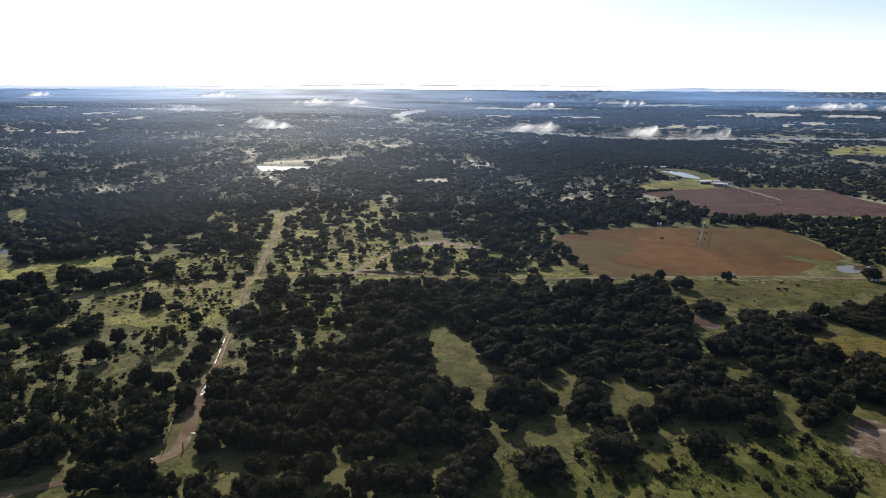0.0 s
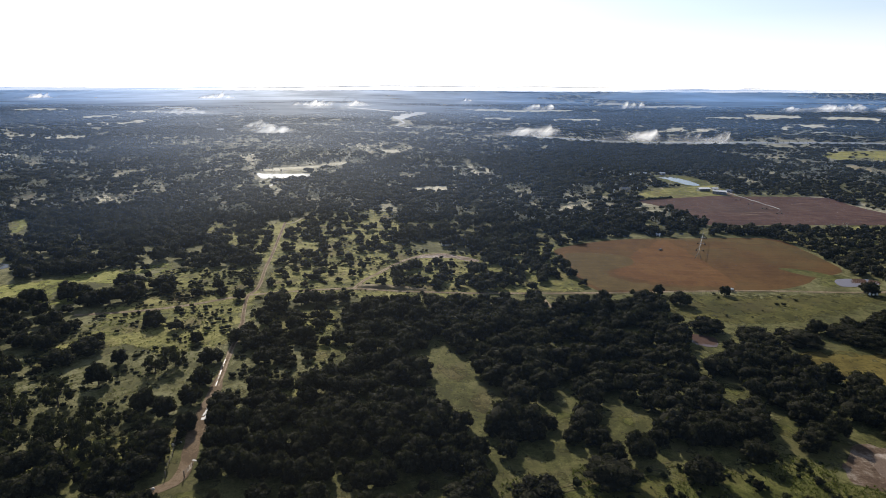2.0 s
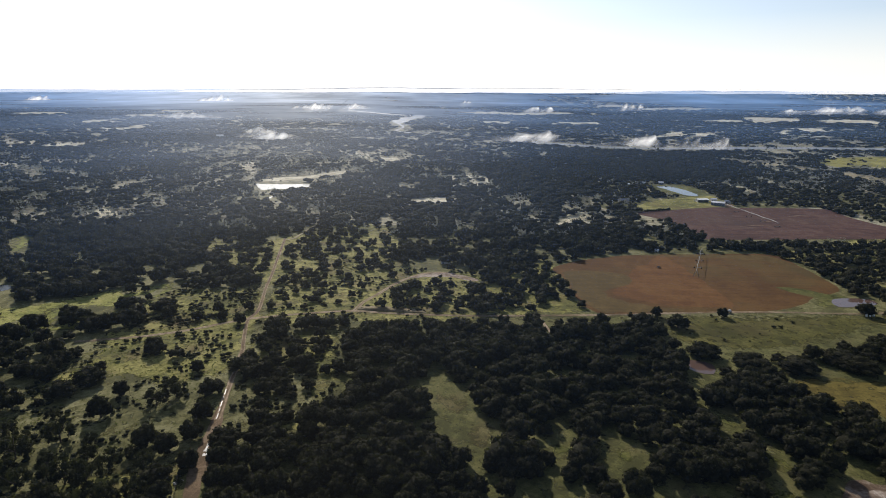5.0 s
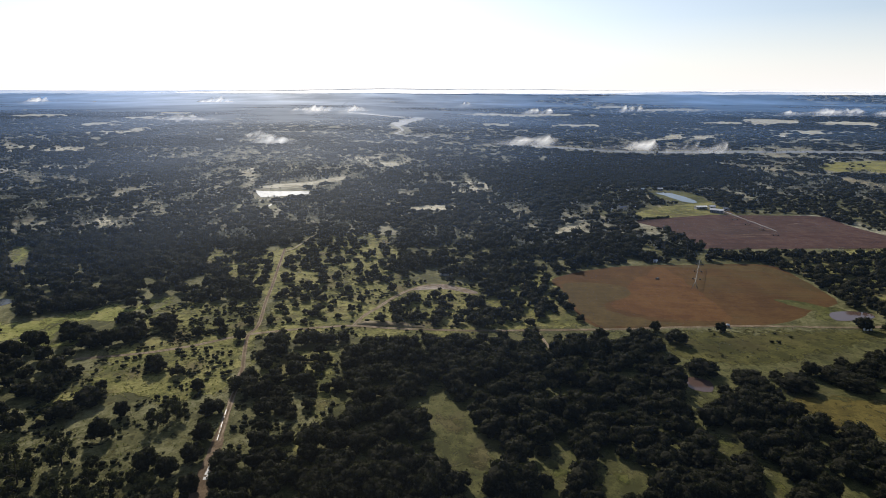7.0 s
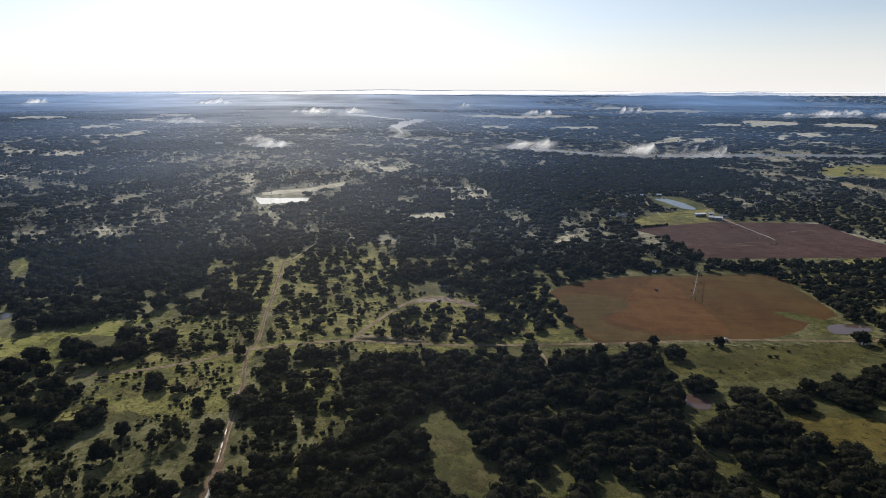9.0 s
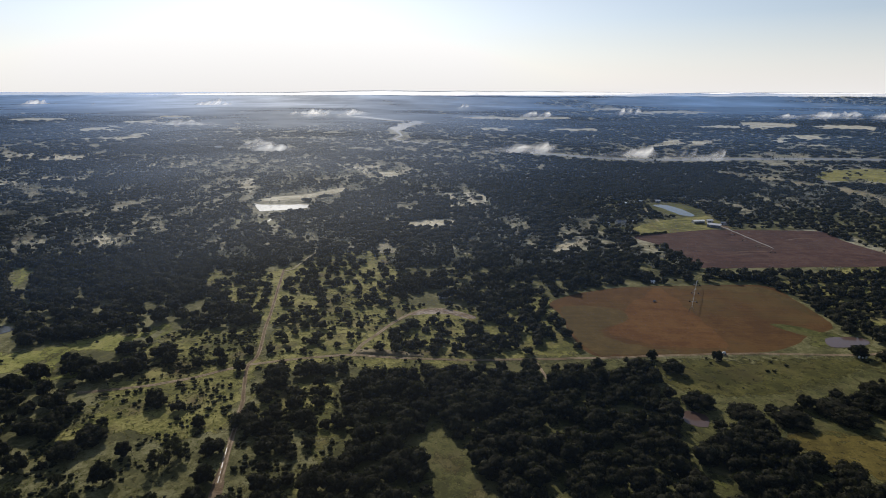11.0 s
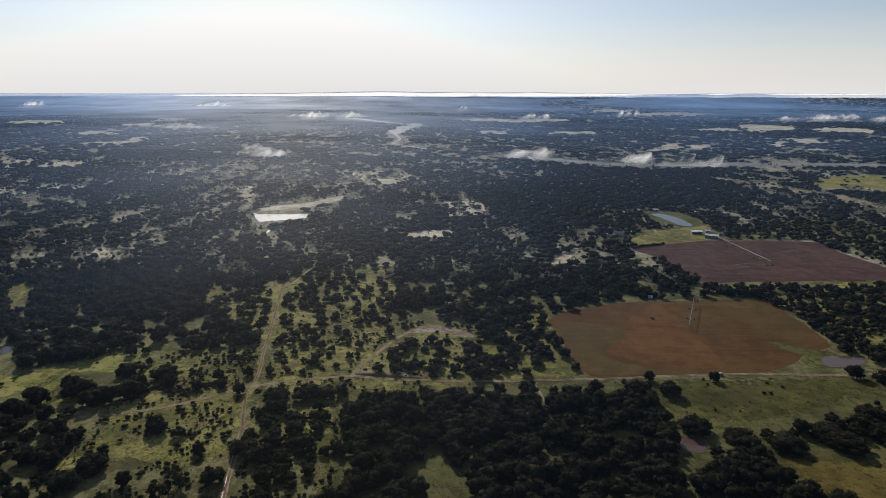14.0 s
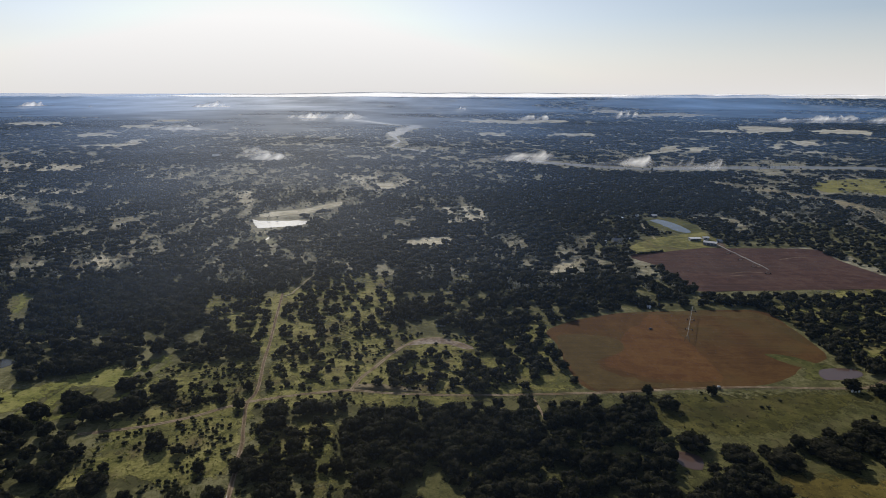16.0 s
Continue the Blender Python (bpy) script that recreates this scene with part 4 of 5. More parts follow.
def inside(x, y, pts):
    p = np.array(pts, float)
    hit = np.zeros(np.shape(x), bool)
    for (ax, ay), (bx, by) in zip(p, np.roll(p, -1, 0)):
        if ay != by:
            hit ^= ((ay > y) != (by > y)) & (x < (bx - ax) * (y - ay) / (by - ay) + ax)
    return hit


def near_line(x, y, pts, d):
    line = smooth_line(pts, False, max(d, 4))
    best = np.full(np.shape(x), 1e9)
    for (ax, ay), (bx, by) in zip(line[:-1], line[1:]):
        l2 = (bx - ax) ** 2 + (by - ay) ** 2 + 1e-9
        s = np.clip(((x - ax) * (bx - ax) + (y - ay) * (by - ay)) / l2, 0, 1)
        best = np.minimum(best, np.hypot(x - ax - s * (bx - ax), y - ay - s * (by - ay)))
    return best < d


OPEN = [FIELD_BROWN, FIELD_GREEN_CORNER, FIELD_RED, MEADOW_SOUTH, MEADOW_OLIVE, CLEARING, MEADOW_NEAR, PIT, MEADOW_WEST_STRIP, BARE_HILL,
        STRIP_BEIGE, FARM_GRASS, POND_EAST, POND_NORTH, POND_WEST, POND_FAR_WEST, PUDDLE, POND_BANK, *SMALL_GLADES]
RAGGED = [PATCH_BEIGE, PATCH_BEIGE2, *FAR_GLADES, *FAR_FIELDS]

SPARSE = [(SAVANNA_WEST, 0.035), (SAVANNA_HILL, 0.27), (SCRUB_EAST_OF_ROAD, 0.6), (SCRUB_SOUTHWEST, 0.7), (SAVANNA_EAST, 0.55), (SAVANNA_FARMS, 0.72),
          (SAVANNA_FIELD_EDGE, 0.55), (SAVANNA_NORTH, 0.48), (FIELD_YELLOW, 0.06), (SAVANNA_MID, 0.08), (WEST_GAP, 0.045), *((g, 0.22) for g in CREEK_GLADES), (HILL_SLOPE, 0.6), (HILL_EAST, 0.66), (GROVE_NORTH, 0.55), (GROVE_POND, 0.6)]


BRUSHLAND = [[(-419, 985), (-219, 1017), (-145, 666), (-280, 650)], [(6, 700), (60, 700), (52, 590), (5, 590)],
             [(-549, 764), (-440, 780), (-400, 675), (-485, 660)], [(-180, 1401), (-27, 1443), (-23, 1190), (-153, 1150)], [(-285, 466), (-239, 470), (-217, 424), (-259, 421)]]


def brushland(x, y):
    """Stretches of pale leafless brush, with few oaks."""
    gap = fbm(x / 9, y / 24, 55) * 0.6 + fbm(x / 34, y / 60, 57) * 0.4
    loose = 0.5 * fbm(x / 190, y / 190, 51) + 0.5 * fbm(x / 60, y / 75, 53)
    b = (gap > 0.715 - 0.29 * loose) & (y > 400) & (fbm(x / 70, y / 70, 74) > 0.42)
    b |= (fbm(x / 14, y / 30, 71) * 0.62 + fbm(x / 170, y / 170, 73) * 0.38 > 0.64) & (y > 380)
    for pts in BRUSHLAND:
        b |= inside(x, y, pts) & (fbm(x / 12, y / 26, 75) > 0.53)
    return b & (y < 1700) & ~inside(x, y, DENSE_WOOD)


def stature(x, y):
    """Trees stand smaller where they stand singly."""
    small = np.ones(len(x))
    for pts, amount in SPARSE:
        small = np.where(inside(x, y, pts), 0.62 + 0.35 * amount, small)
    return np.where(inside(x, y, DENSE_WOOD), 1.02, small)


def cover(x, y):
    """How likely a tree stands at a place of the plan. Crowns keep clear of the open ground, most of all to its south, where they would hide it."""
    wood = inside(x, y, DENSE_WOOD)
    n = fbm(x / 15, y / 15, 21) * 0.7 + fbm(x / 110, y / 110, 31) * 0.3
    d = np.where(wood, np.clip((n - 0.255) * 11, 0.0, 1.0), np.clip((n - np.where(y < 330, 0.385, 0.33)) * 11, 0.04, 1.0))
    loose = 0.5 * fbm(x / 190, y / 190, 51) + 0.5 * fbm(x / 60, y / 75, 53)
    gap = fbm(x / 9, y / 24, 55) * 0.6 + fbm(x / 34, y / 60, 57) * 0.4
    d = np.where(y > 400, np.where(gap > 0.725 - 0.29 * loose, 0.08, 1.0), d)
    strips = fbm(x / 330, y / 95, 58) * 0.65 + fbm(x / 90, y / 50, 59) * 0.35
    d = np.where((y > 1150) & (strips < 0.30), 0.0, d)
    d = np.where(brushland(x, y), 0.05 * d, d)
    for pts in CLOSED_WOOD:
        d = np.where(inside(x, y, pts), 1.0, d)
    for pts, amount in SPARSE:
        d = np.where(inside(x, y, pts), amount * np.clip(1 + 3 * (n - 0.5), 0.3, 1.8), d)
    for pts in OPEN:
        for dx, dy in ((0, 0), (-2.6, 0), (2.6, 0), (0, 1), (0, 0.5), (0, -0.5)):
            d = np.where(inside(x + dx, y + dy * (3 + 0.022 * y), pts), 0.0, d)
    sway = 0.05 * y * (fbm(x / 17, y / 17, 81) - 0.5)
    for pts in (POND_WEST, POND_NORTH, STRIP_BEIGE, POND_FAR_WEST):
        for out in (1.015, 1.03):
            d = np.where(inside(x * out, y * out, pts), 0.0, d)
    for out in (1.02, 1.04):
        d = np.where(inside(x * out, y * out, FIELD_YELLOW), 0.05, d)
        d = np.where(near_line(x * out, y * out, AIRSTRIP, 5), 0.1, d)
    for pts in RAGGED:
        for dy in (0, 0.5, 1):
            d = np.where(inside(x + sway, y + sway + dy * (2 + 0.011 * y), pts), np.where(y > 1150, 0.0, 0.09), d)
    for out in (1.02, 1.04, 1.06, 1.075):
        for pts in (*SMALL_GLADES, MEADOW_NEAR, PIT, PUDDLE) + ((CLEARING,) if out < 1.05 else ()):
            d = np.where(inside(x * out, y * out, pts), 0.0, d)
        d = np.where(near_line(x * out, y * out, ROAD_SOUTH[3:8], 2.2), 0.0, d)
    d = np.where(near_line(x, y, ROAD_SOUTH[:8], 3.4) | near_line(x, y, ROAD_SOUTH[7:], 1.6), 0.0, d)
    for pts, w in ((ROAD_NORTH, 4.2), (ROAD_SOUTH[:7], 3.6), (TRACK, 4.0), (BRANCH, 4.0), (AIRSTRIP, 13), (WOOD_PATH, 2.0), (ROAD_END, 3.5)):
        d = np.where(near_line(x, y, pts, w) | near_line(x, y + 0.03 * y, pts, 2.5), 0.0, d)
    for out in (1.0, 1.02, 1.04):
        for pts in WEST_GLADES:
            d = np.where(inside(x * out, y * out, pts), 0.06, d)
    for out in (1.045, 1.06, 1.075):
        d = np.where(inside(x * out, y * out, POND_FAR_WEST), 0.0, d)
    d = np.where(inside(x, y, ROADSIDE) | inside(x, y, NEAR_WOOD) | (inside(x + 1.5, y - 4.5, MEADOW_NEAR) & (x > 17)), 0.0, d)
    d = np.where(inside(x, y - 9, PIT) | inside(x + 3, y - 5, PIT), 0.0, d)
    for reach in (RIVER[:8], RIVER[11:]):
        d = np.where((y > 900) & (near_line(x, y, reach, 24) | near_line(x, y + 0.03 * y, reach, 22)), 0.0, d)
    d = np.where((y > 900) & near_line(x * 1.05, y * 1.05, RIVER[:8], 22), 0.0, d)
    return d


def scatter(y0, y1, gap, seed):
    """Places on a jittered lattice inside the wedge of land that the drone overlooks."""
    r = np.random.default_rng(seed)
    half = 0.80 * y1 + 30
    jog = 0.42 if y0 < 1000 else 0.75
    gx, gy = np.meshgrid(np.arange(-half, half, gap), np.arange(y0, y1, gap * 0.87))
    gx = gx + (np.arange(gx.shape[0]) % 2)[:, None] * gap / 2
    x, y = (gx + r.uniform(-jog, jog, gx.shape) * gap).ravel(), (gy + r.uniform(-jog, jog, gx.shape) * gap).ravel()
    keep = np.abs(x) < 0.80 * y + 30
    x, y = x[keep], y[keep]
    keep = r.random(len(x)) < cover(x, y)
    return x[keep], y[keep], r


def clear_of(x, y, marks, reach):
    keep = np.ones(len(x), bool)
    for mx, my, mr in marks:
        keep &= np.hypot(x - mx, y - my) > mr * reach
    return keep


def part(name, mesh, parent, label=""):
    ob = new(name, mesh)
    ob.parent = parent
    return tagged(ob, label)


def tree_template(name, label, category, r, radius, height, lobes, cards, card, leaf, airy=False, thick=0.3):
    base = height * 0.05
    root = new(name)
    tagged(root, label, category)
    v, t = trunk_parts(r, radius, height, thick)
    part("trunk", tri_mesh("trunk", v, t, BARK), root)
    v, t = crown_parts(r, radius, height - base, base, lobes, cards, card, 1 if airy else 2, airy, True)
    part("crown", tri_mesh("crown", v, t, leaf, True), root)
    return root


def place(root, x, y, s, turn, lift=0.0, tall=1.0):
    m = pose(x, y, land_at(x, y) + lift, 0, 0, turn)
    ob = copy_thing(root, m)
    ob.scale = (s, s, s * tall)
    return ob


def forget(root):
    for o in (*root.children_recursive, root):
        bpy.data.objects.remove(o)


NEAR_END = 144.0
OAK = [tree_template("oak_tree", "dark green live oak with a broad rounded crown", "tree", np.random.default_rng(40 + k), 4.0, 5.4 + 0.35 * (k % 3), 15 + k % 3, 46, 0.34, LEAF, thick=0.32) for k in range(8)]
MESQUITE = [tree_template("mesquite_tree", "grey-green mesquite with a thin airy crown", "tree", np.random.default_rng(60 + k), 3.4, 4.8, 11, 120, 0.25, LEAF_PALE, True, 0.2) for k in range(4)]

x, y, r = scatter(84, NEAR_END, 5.3, 11)
keep = clear_of(x, y, BIG_TREES, 1.0)
x, y = x[keep], y[keep]
airy_zone = (inside(x, y, SAVANNA_WEST) | inside(x, y, SCRUB_SOUTHWEST) | inside(x, y, SCRUB_EAST_OF_ROAD)) & (r.random(len(x)) < 0.6)
size = r.uniform(0.5, 1.2, len(x)) * stature(x, y)
for px, py, ps, thin in zip(x, y, size, airy_zone):
    kind = MESQUITE if thin else OAK
    tagged(place(kind[int(r.integers(len(kind)))], px, py, ps, r.uniform(0, 360), 0, r.uniform(0.85, 1.1)), group="trees of the scrub" if thin else "oaks of the wood")
for px, py, pr in BIG_TREES:
    ob = place(OAK[int(r.integers(len(OAK)))], px, py, pr / 4.0, r.uniform(0, 360), 0, min(1.1, 1.34 - 0.115 * pr) if pr > 4.2 else r.uniform(1.0, 1.25))
    tagged(ob, "broad single live oak in open grass" if pr > 3 else "small round live oak in open grass", group="single trees in the grass")
for px, py, pr in MESQUITES:
    tagged(place(MESQUITE[int(r.integers(len(MESQUITE)))], px, py, pr / 3.4, r.uniform(0, 360), 0, r.uniform(1.1, 1.35)), group="trees of the scrub")
for root in OAK + MESQUITE:
    forget(root)


def forest(name, label, xs_, ys_, r, templates, size, tall, mat):
    """Many trees joined into one mesh, out of a few crown shapes."""
    V, T, n = [], [], 0
    pick = r.integers(len(templates), size=len(xs_))
    zs_ = land(xs_, ys_)
    for k, (tv, tt) in enumerate(templates):
        i = np.flatnonzero(pick == k)
        if not len(i):
            continue
        a, s = r.uniform(0, 2 * math.pi, len(i)), size[i]
        c, q = (np.cos(a) * s)[:, None], (np.sin(a) * s)[:, None]
        v = np.stack([c * tv[:, 0] - q * tv[:, 1] + xs_[i][:, None], q * tv[:, 0] + c * tv[:, 1] + ys_[i][:, None],
                      (s * r.uniform(*tall, len(i)))[:, None] * tv[:, 2] + zs_[i][:, None]], -1)
        T.append((tt[None] + (n + np.arange(len(i)) * len(tv))[:, None, None]).reshape(-1, 3))
        V.append(v.reshape(-1, 3))
        n += v.shape[0] * v.shape[1]
    return tagged(new(name, tri_mesh(name, np.concatenate(V), np.concatenate(T), mat, True)), label, "woodland", kind="stuff")


def crowns(count, seed, radius, height, lobes, cards, card, sub=1, airy=False, trunk=0.0, open_below=True):
    out = []
    for k in range(count):
        r_ = np.random.default_rng(seed + k)
        pieces = [crown_parts(r_, radius, height * 0.92, height * 0.08, lobes, cards, card, sub, airy, open_below)]
        if trunk:
            pieces.append(tube((0, 0, -0.3), (0, 0, height * 0.5), trunk, trunk * 0.6, 4))
        out.append(joined(pieces))
    return out


x, y, r = scatter(NEAR_END, 430, 6.0, 12)
keep = clear_of(x, y, BIG_TREES, 1.0)
x, y = x[keep], y[keep]
size = r.uniform(0.55, 1.25, len(x)) * stature(x, y)
near = y < 235
forest("oak_wood", "dense dark oak wood with rounded crowns", x[near], y[near], r, crowns(14, 90, 4.1, 5.7, 9, 32, 0.38, 2, trunk=0.25), size[near], (0.85, 1.1), LEAF)
forest("oak_woodland", "open woodland of dark rounded oaks", x[~near], y[~near], r, crowns(16, 100, 4.2, 5.7, 6, 14, 0.5, 1, trunk=0.25), size[~near], (0.85, 1.1), LEAF)
x, y, r = scatter(430, 800, 6.7, 13)
forest("far_woodland", "oak woodland broken by small pale glades", x, y, r, crowns(16, 140, 4.8, 5.0, 2, 5, 0.75, 1), r.uniform(0.55, 1.3, len(x)) * stature(x, y), (0.75, 1.1), LEAF)
x, y, r = scatter(800, 1150, 7.8, 19)
forest("farther_woodland", "dark oak woodland before the river", x, y, r, crowns(12, 220, 5.6, 4.8, 1, 3, 1.0, 1), r.uniform(0.6, 1.35, len(x)), (0.75, 1.1), LEAF)


x, y, r = scatter(240, 760, 6.4, 17)
keep = (r.random(len(x)) < 0.55) & ~inside(x, y, DENSE_WOOD)
x, y = x[keep], y[keep]
forest("thickets", "low thickets between the oaks of the far woods", x, y, r, [(ICO[1][0] * (0.6 + 0.6 * np.random.default_rng(k).random((12, 1))) * (2.2, 2.2, 1.5) + (0, 0, 1.0), ICO[1][1]) for k in range(150, 158)], r.uniform(0.45, 1.25, len(x)), (0.8, 1.3), LEAF)


r = np.random.default_rng(18)
x = r.uniform(-1250, 1250, 130000)
y = 400 + 1100 * r.random(130000) ** 1.3
free = (y < 900) | (r.random(len(x)) < 0.4)
for pts in (*CLOSED_WOOD, FIELD_YELLOW, SAVANNA_EAST):
    free &= ~inside(x, y, pts)
for pts in OPEN:
    free &= ~inside(x, y, pts) & ~inside(x * 1.03, y * 1.03, pts)
patchy = np.clip(3.2 * (0.5 * fbm(x / 190, y / 190, 51) + 0.5 * fbm(x / 26, y / 40, 63)) - 1.45, 0, 1)
keep = free & (np.abs(x) < 0.80 * y) & (brushland(x, y) | (r.random(len(x)) < 0.13 * patchy))
x, y = x[keep], y[keep]
low_x, low_y = x[::4], y[::4]
x, y = np.delete(x, np.s_[::4])[:11000], np.delete(y, np.s_[::4])[:11000]
forest("bare_brush", "pale grey leafless brush among the oaks", x, y, r, crowns(8, 260, 1.9, 4.6, 1, 8, 0.5, 1, True), r.uniform(0.6, 1.5, len(x)), (0.7, 1.2), BRUSH)


forest("glade_bushes", "low dark bushes in the pale glades of the woods", low_x, low_y, r, [(ICO[1][0] * (0.7 + 0.5 * np.random.default_rng(k).random((12, 1))) * (1.5, 1.5, 1.1) + (0, 0, 0.7), ICO[1][1]) for k in range(280, 288)], r.uniform(0.4, 1.4, len(low_x)), (0.8, 1.2), LEAF)


def clumps(count, seed, radius, height):
    out = []
    for k in range(count):
        r_ = np.random.default_rng(seed + k)
        bits = []
        for j in range(1):
            v, t = ICO[1]
            bits.append((v * (0.65 + 0.5 * r_.random((len(v), 1))) * (radius * 0.85, radius * 0.85, height * 0.5) + (r_.uniform(-0.5, 0.5) * radius, r_.uniform(-0.5, 0.5) * radius, height * 0.45), t))
        bits = [(v, t) for v, t in bits]
        out.append(joined(bits))
    return out


x, y, r = scatter(1150, 2500, 15.5, 14)
forest("distant_woodland", "hazy distant woodland of oaks", x, y, r, clumps(12, 180, 11.5, 6.0), r.uniform(0.6, 1.3, len(x)), (0.5, 0.9), LEAF)
x, y, r = scatter(2500, 4700, 39.0, 15)
forest("horizon_woodland", "blue-grey woodland towards the far ridge", x, y, r, clumps(12, 200, 25, 8.5), r.uniform(0.6, 1.25, len(x)), (0.6, 0.95), LEAF)

# ---------------------------------------------------------------- painted haze sheet, fog and low cloud
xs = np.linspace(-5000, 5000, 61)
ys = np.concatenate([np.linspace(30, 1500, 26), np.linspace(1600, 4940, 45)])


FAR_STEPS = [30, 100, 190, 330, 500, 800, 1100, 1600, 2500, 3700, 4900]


def haze_opacity(gx, gy, steps):
    """How opaque the haze sheet is painted: more with the distance, and most under the sun."""
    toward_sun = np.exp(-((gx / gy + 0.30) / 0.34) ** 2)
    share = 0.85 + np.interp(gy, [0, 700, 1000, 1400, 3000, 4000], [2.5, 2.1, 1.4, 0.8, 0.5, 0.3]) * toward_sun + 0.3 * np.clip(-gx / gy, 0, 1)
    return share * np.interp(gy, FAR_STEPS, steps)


# opacity ramp by distance, standing in for air haze and sun glare
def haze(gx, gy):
    return haze_opacity(gx, gy, [0.0, 0.006, 0.011, 0.034, 0.066, 0.124, 0.185, 0.34, 0.58, 0.86, 1.0])


tagged(new("mist", grid_mesh("mist", xs, ys, lambda gx, gy: land(gx, gy) + np.interp(gy, [0, 2000, 4000], [11, 14, 22]), HAZE_SHEET, haze)), "see-through sheet painting bluish distance haze and sun glow over the valley", "mist", kind="structure")


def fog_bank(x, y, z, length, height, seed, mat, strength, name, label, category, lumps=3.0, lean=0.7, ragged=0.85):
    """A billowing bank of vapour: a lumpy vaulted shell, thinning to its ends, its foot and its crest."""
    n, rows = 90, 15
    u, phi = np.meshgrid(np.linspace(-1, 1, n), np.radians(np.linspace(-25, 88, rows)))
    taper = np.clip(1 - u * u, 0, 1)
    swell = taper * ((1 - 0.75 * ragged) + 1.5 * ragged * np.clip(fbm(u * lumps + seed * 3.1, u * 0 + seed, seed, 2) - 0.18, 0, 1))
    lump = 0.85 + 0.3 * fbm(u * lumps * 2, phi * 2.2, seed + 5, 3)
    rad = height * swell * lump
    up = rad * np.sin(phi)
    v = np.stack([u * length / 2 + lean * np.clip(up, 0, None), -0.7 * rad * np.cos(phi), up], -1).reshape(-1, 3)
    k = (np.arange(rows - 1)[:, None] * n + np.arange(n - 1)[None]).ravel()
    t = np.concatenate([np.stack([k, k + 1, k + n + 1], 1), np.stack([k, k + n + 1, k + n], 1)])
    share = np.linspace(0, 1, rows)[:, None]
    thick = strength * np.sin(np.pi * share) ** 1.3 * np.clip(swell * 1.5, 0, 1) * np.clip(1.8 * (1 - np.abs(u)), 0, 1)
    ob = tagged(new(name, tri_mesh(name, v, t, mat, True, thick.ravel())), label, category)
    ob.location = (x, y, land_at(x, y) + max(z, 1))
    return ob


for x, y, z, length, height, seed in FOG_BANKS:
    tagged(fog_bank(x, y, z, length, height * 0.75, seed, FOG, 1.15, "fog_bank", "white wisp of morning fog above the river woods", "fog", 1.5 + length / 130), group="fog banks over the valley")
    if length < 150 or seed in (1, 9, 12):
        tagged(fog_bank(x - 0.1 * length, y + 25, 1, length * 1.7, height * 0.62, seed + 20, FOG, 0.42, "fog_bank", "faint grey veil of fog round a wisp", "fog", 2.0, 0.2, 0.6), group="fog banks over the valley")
fog_bank(-260, 4430, 24, 4300, 30, 41, CLOUD, 3.6, "cloud_bank", "long bright white cloud bank on the horizon", "cloud", 7, 0.0, 0.35)
fog_bank(2500, 4880, 14, 2600, 16, 45, CLOUD, 3.0, "cloud_bank", "thin white cloud bank behind the far ridge", "cloud", 7, 0.0, 0.4)

# ---------------------------------------------------------------- shrubs and grass tufts
SHRUB = [tree_template("shrub", "low dark green juniper shrub in the grass", "shrub", np.random.default_rng(80 + k), 0.9, 1.3, 4, 40, 0.12, LEAF_SHRUB, thick=0.06) for k in range(4)]
for i, (px, py) in enumerate(NEAR_SHRUBS):
    tagged(place(SHRUB[i % 4], px, py, 0.6 + 0.08 * (i * 7 % 9), 40 * i), group="shrubs in the pasture")
WEED = [tree_template("shrub", "grey-green leafy shrub in the pasture", "shrub", np.random.default_rng(84 + k), 1.2, 1.1, 5, 45, 0.14, LEAF_PALE, True, 0.05) for k in range(2)]
for i, (px, py) in enumerate(PALE_SHRUBS):
    tagged(place(WEED[i % 2], px, py, 0.9 + 0.12 * (i * 5 % 4), 70 * i), group="shrubs in the pasture")
HEDGE = [tree_template("hedge_bush", "dark clipped hedge bush at the edge of the red field", "bush", np.random.default_rng(88 + k), 1.5, 2.0, 5, 20, 0.3, LEAF_SHRUB, False, 0.1) for k in range(2)]
for i in range(10):
    tagged(place(HEDGE[i % 2], 170.5 + 2.6 * i, 503.5 + 1.1 * i, 0.9 + 0.1 * (i * 3 % 4), 50 * i), group="hedge of the red field")
for root in SHRUB + WEED + HEDGE:
    forget(root)


def strew(pts, gap, chance, seed):
    r_ = np.random.default_rng(seed)
    p = np.array(pts, float)
    lo, hi = p.min(0), p.max(0)
    gx, gy = np.meshgrid(np.arange(lo[0], hi[0], gap), np.arange(max(lo[1], 84), hi[1], gap))
    x_, y_ = (gx + r_.uniform(-0.5, 0.5, gx.shape) * gap).ravel(), (gy + r_.uniform(-0.5, 0.5, gx.shape) * gap).ravel()
    keep_ = inside(x_, y_, pts) & ~inside(x_, y_, BARE_HILL) & (r_.random(len(x_)) < chance * np.clip(6.5 * fbm(x_ / 9, y_ / 6, seed) - 2.6, 0, 2.2))
    for line in (ROAD_NORTH, ROAD_SOUTH, TRACK, BRANCH):
        keep_ &= ~near_line(x_, y_, line, 2.4)
    return x_[keep_], y_[keep_]


spots = [strew(p, g, c, 300 + k) for k, (p, g, c) in enumerate(((SAVANNA_WEST, 2.0, 0.6), (SAVANNA_HILL, 2.4, 0.65), (SAVANNA_MID, 2.2, 0.7), (SCRUB_EAST_OF_ROAD, 2.2, 1.0), (SCRUB_SOUTHWEST, 2.4, 0.9), (MEADOW_NEAR, 3.0, 0.35), (MEADOW_SOUTH, 2.6, 0.05), (MEADOW_WEST_STRIP, 5.5, 0.15), (SAVANNA_NORTH, 4.5, 0.4)))]
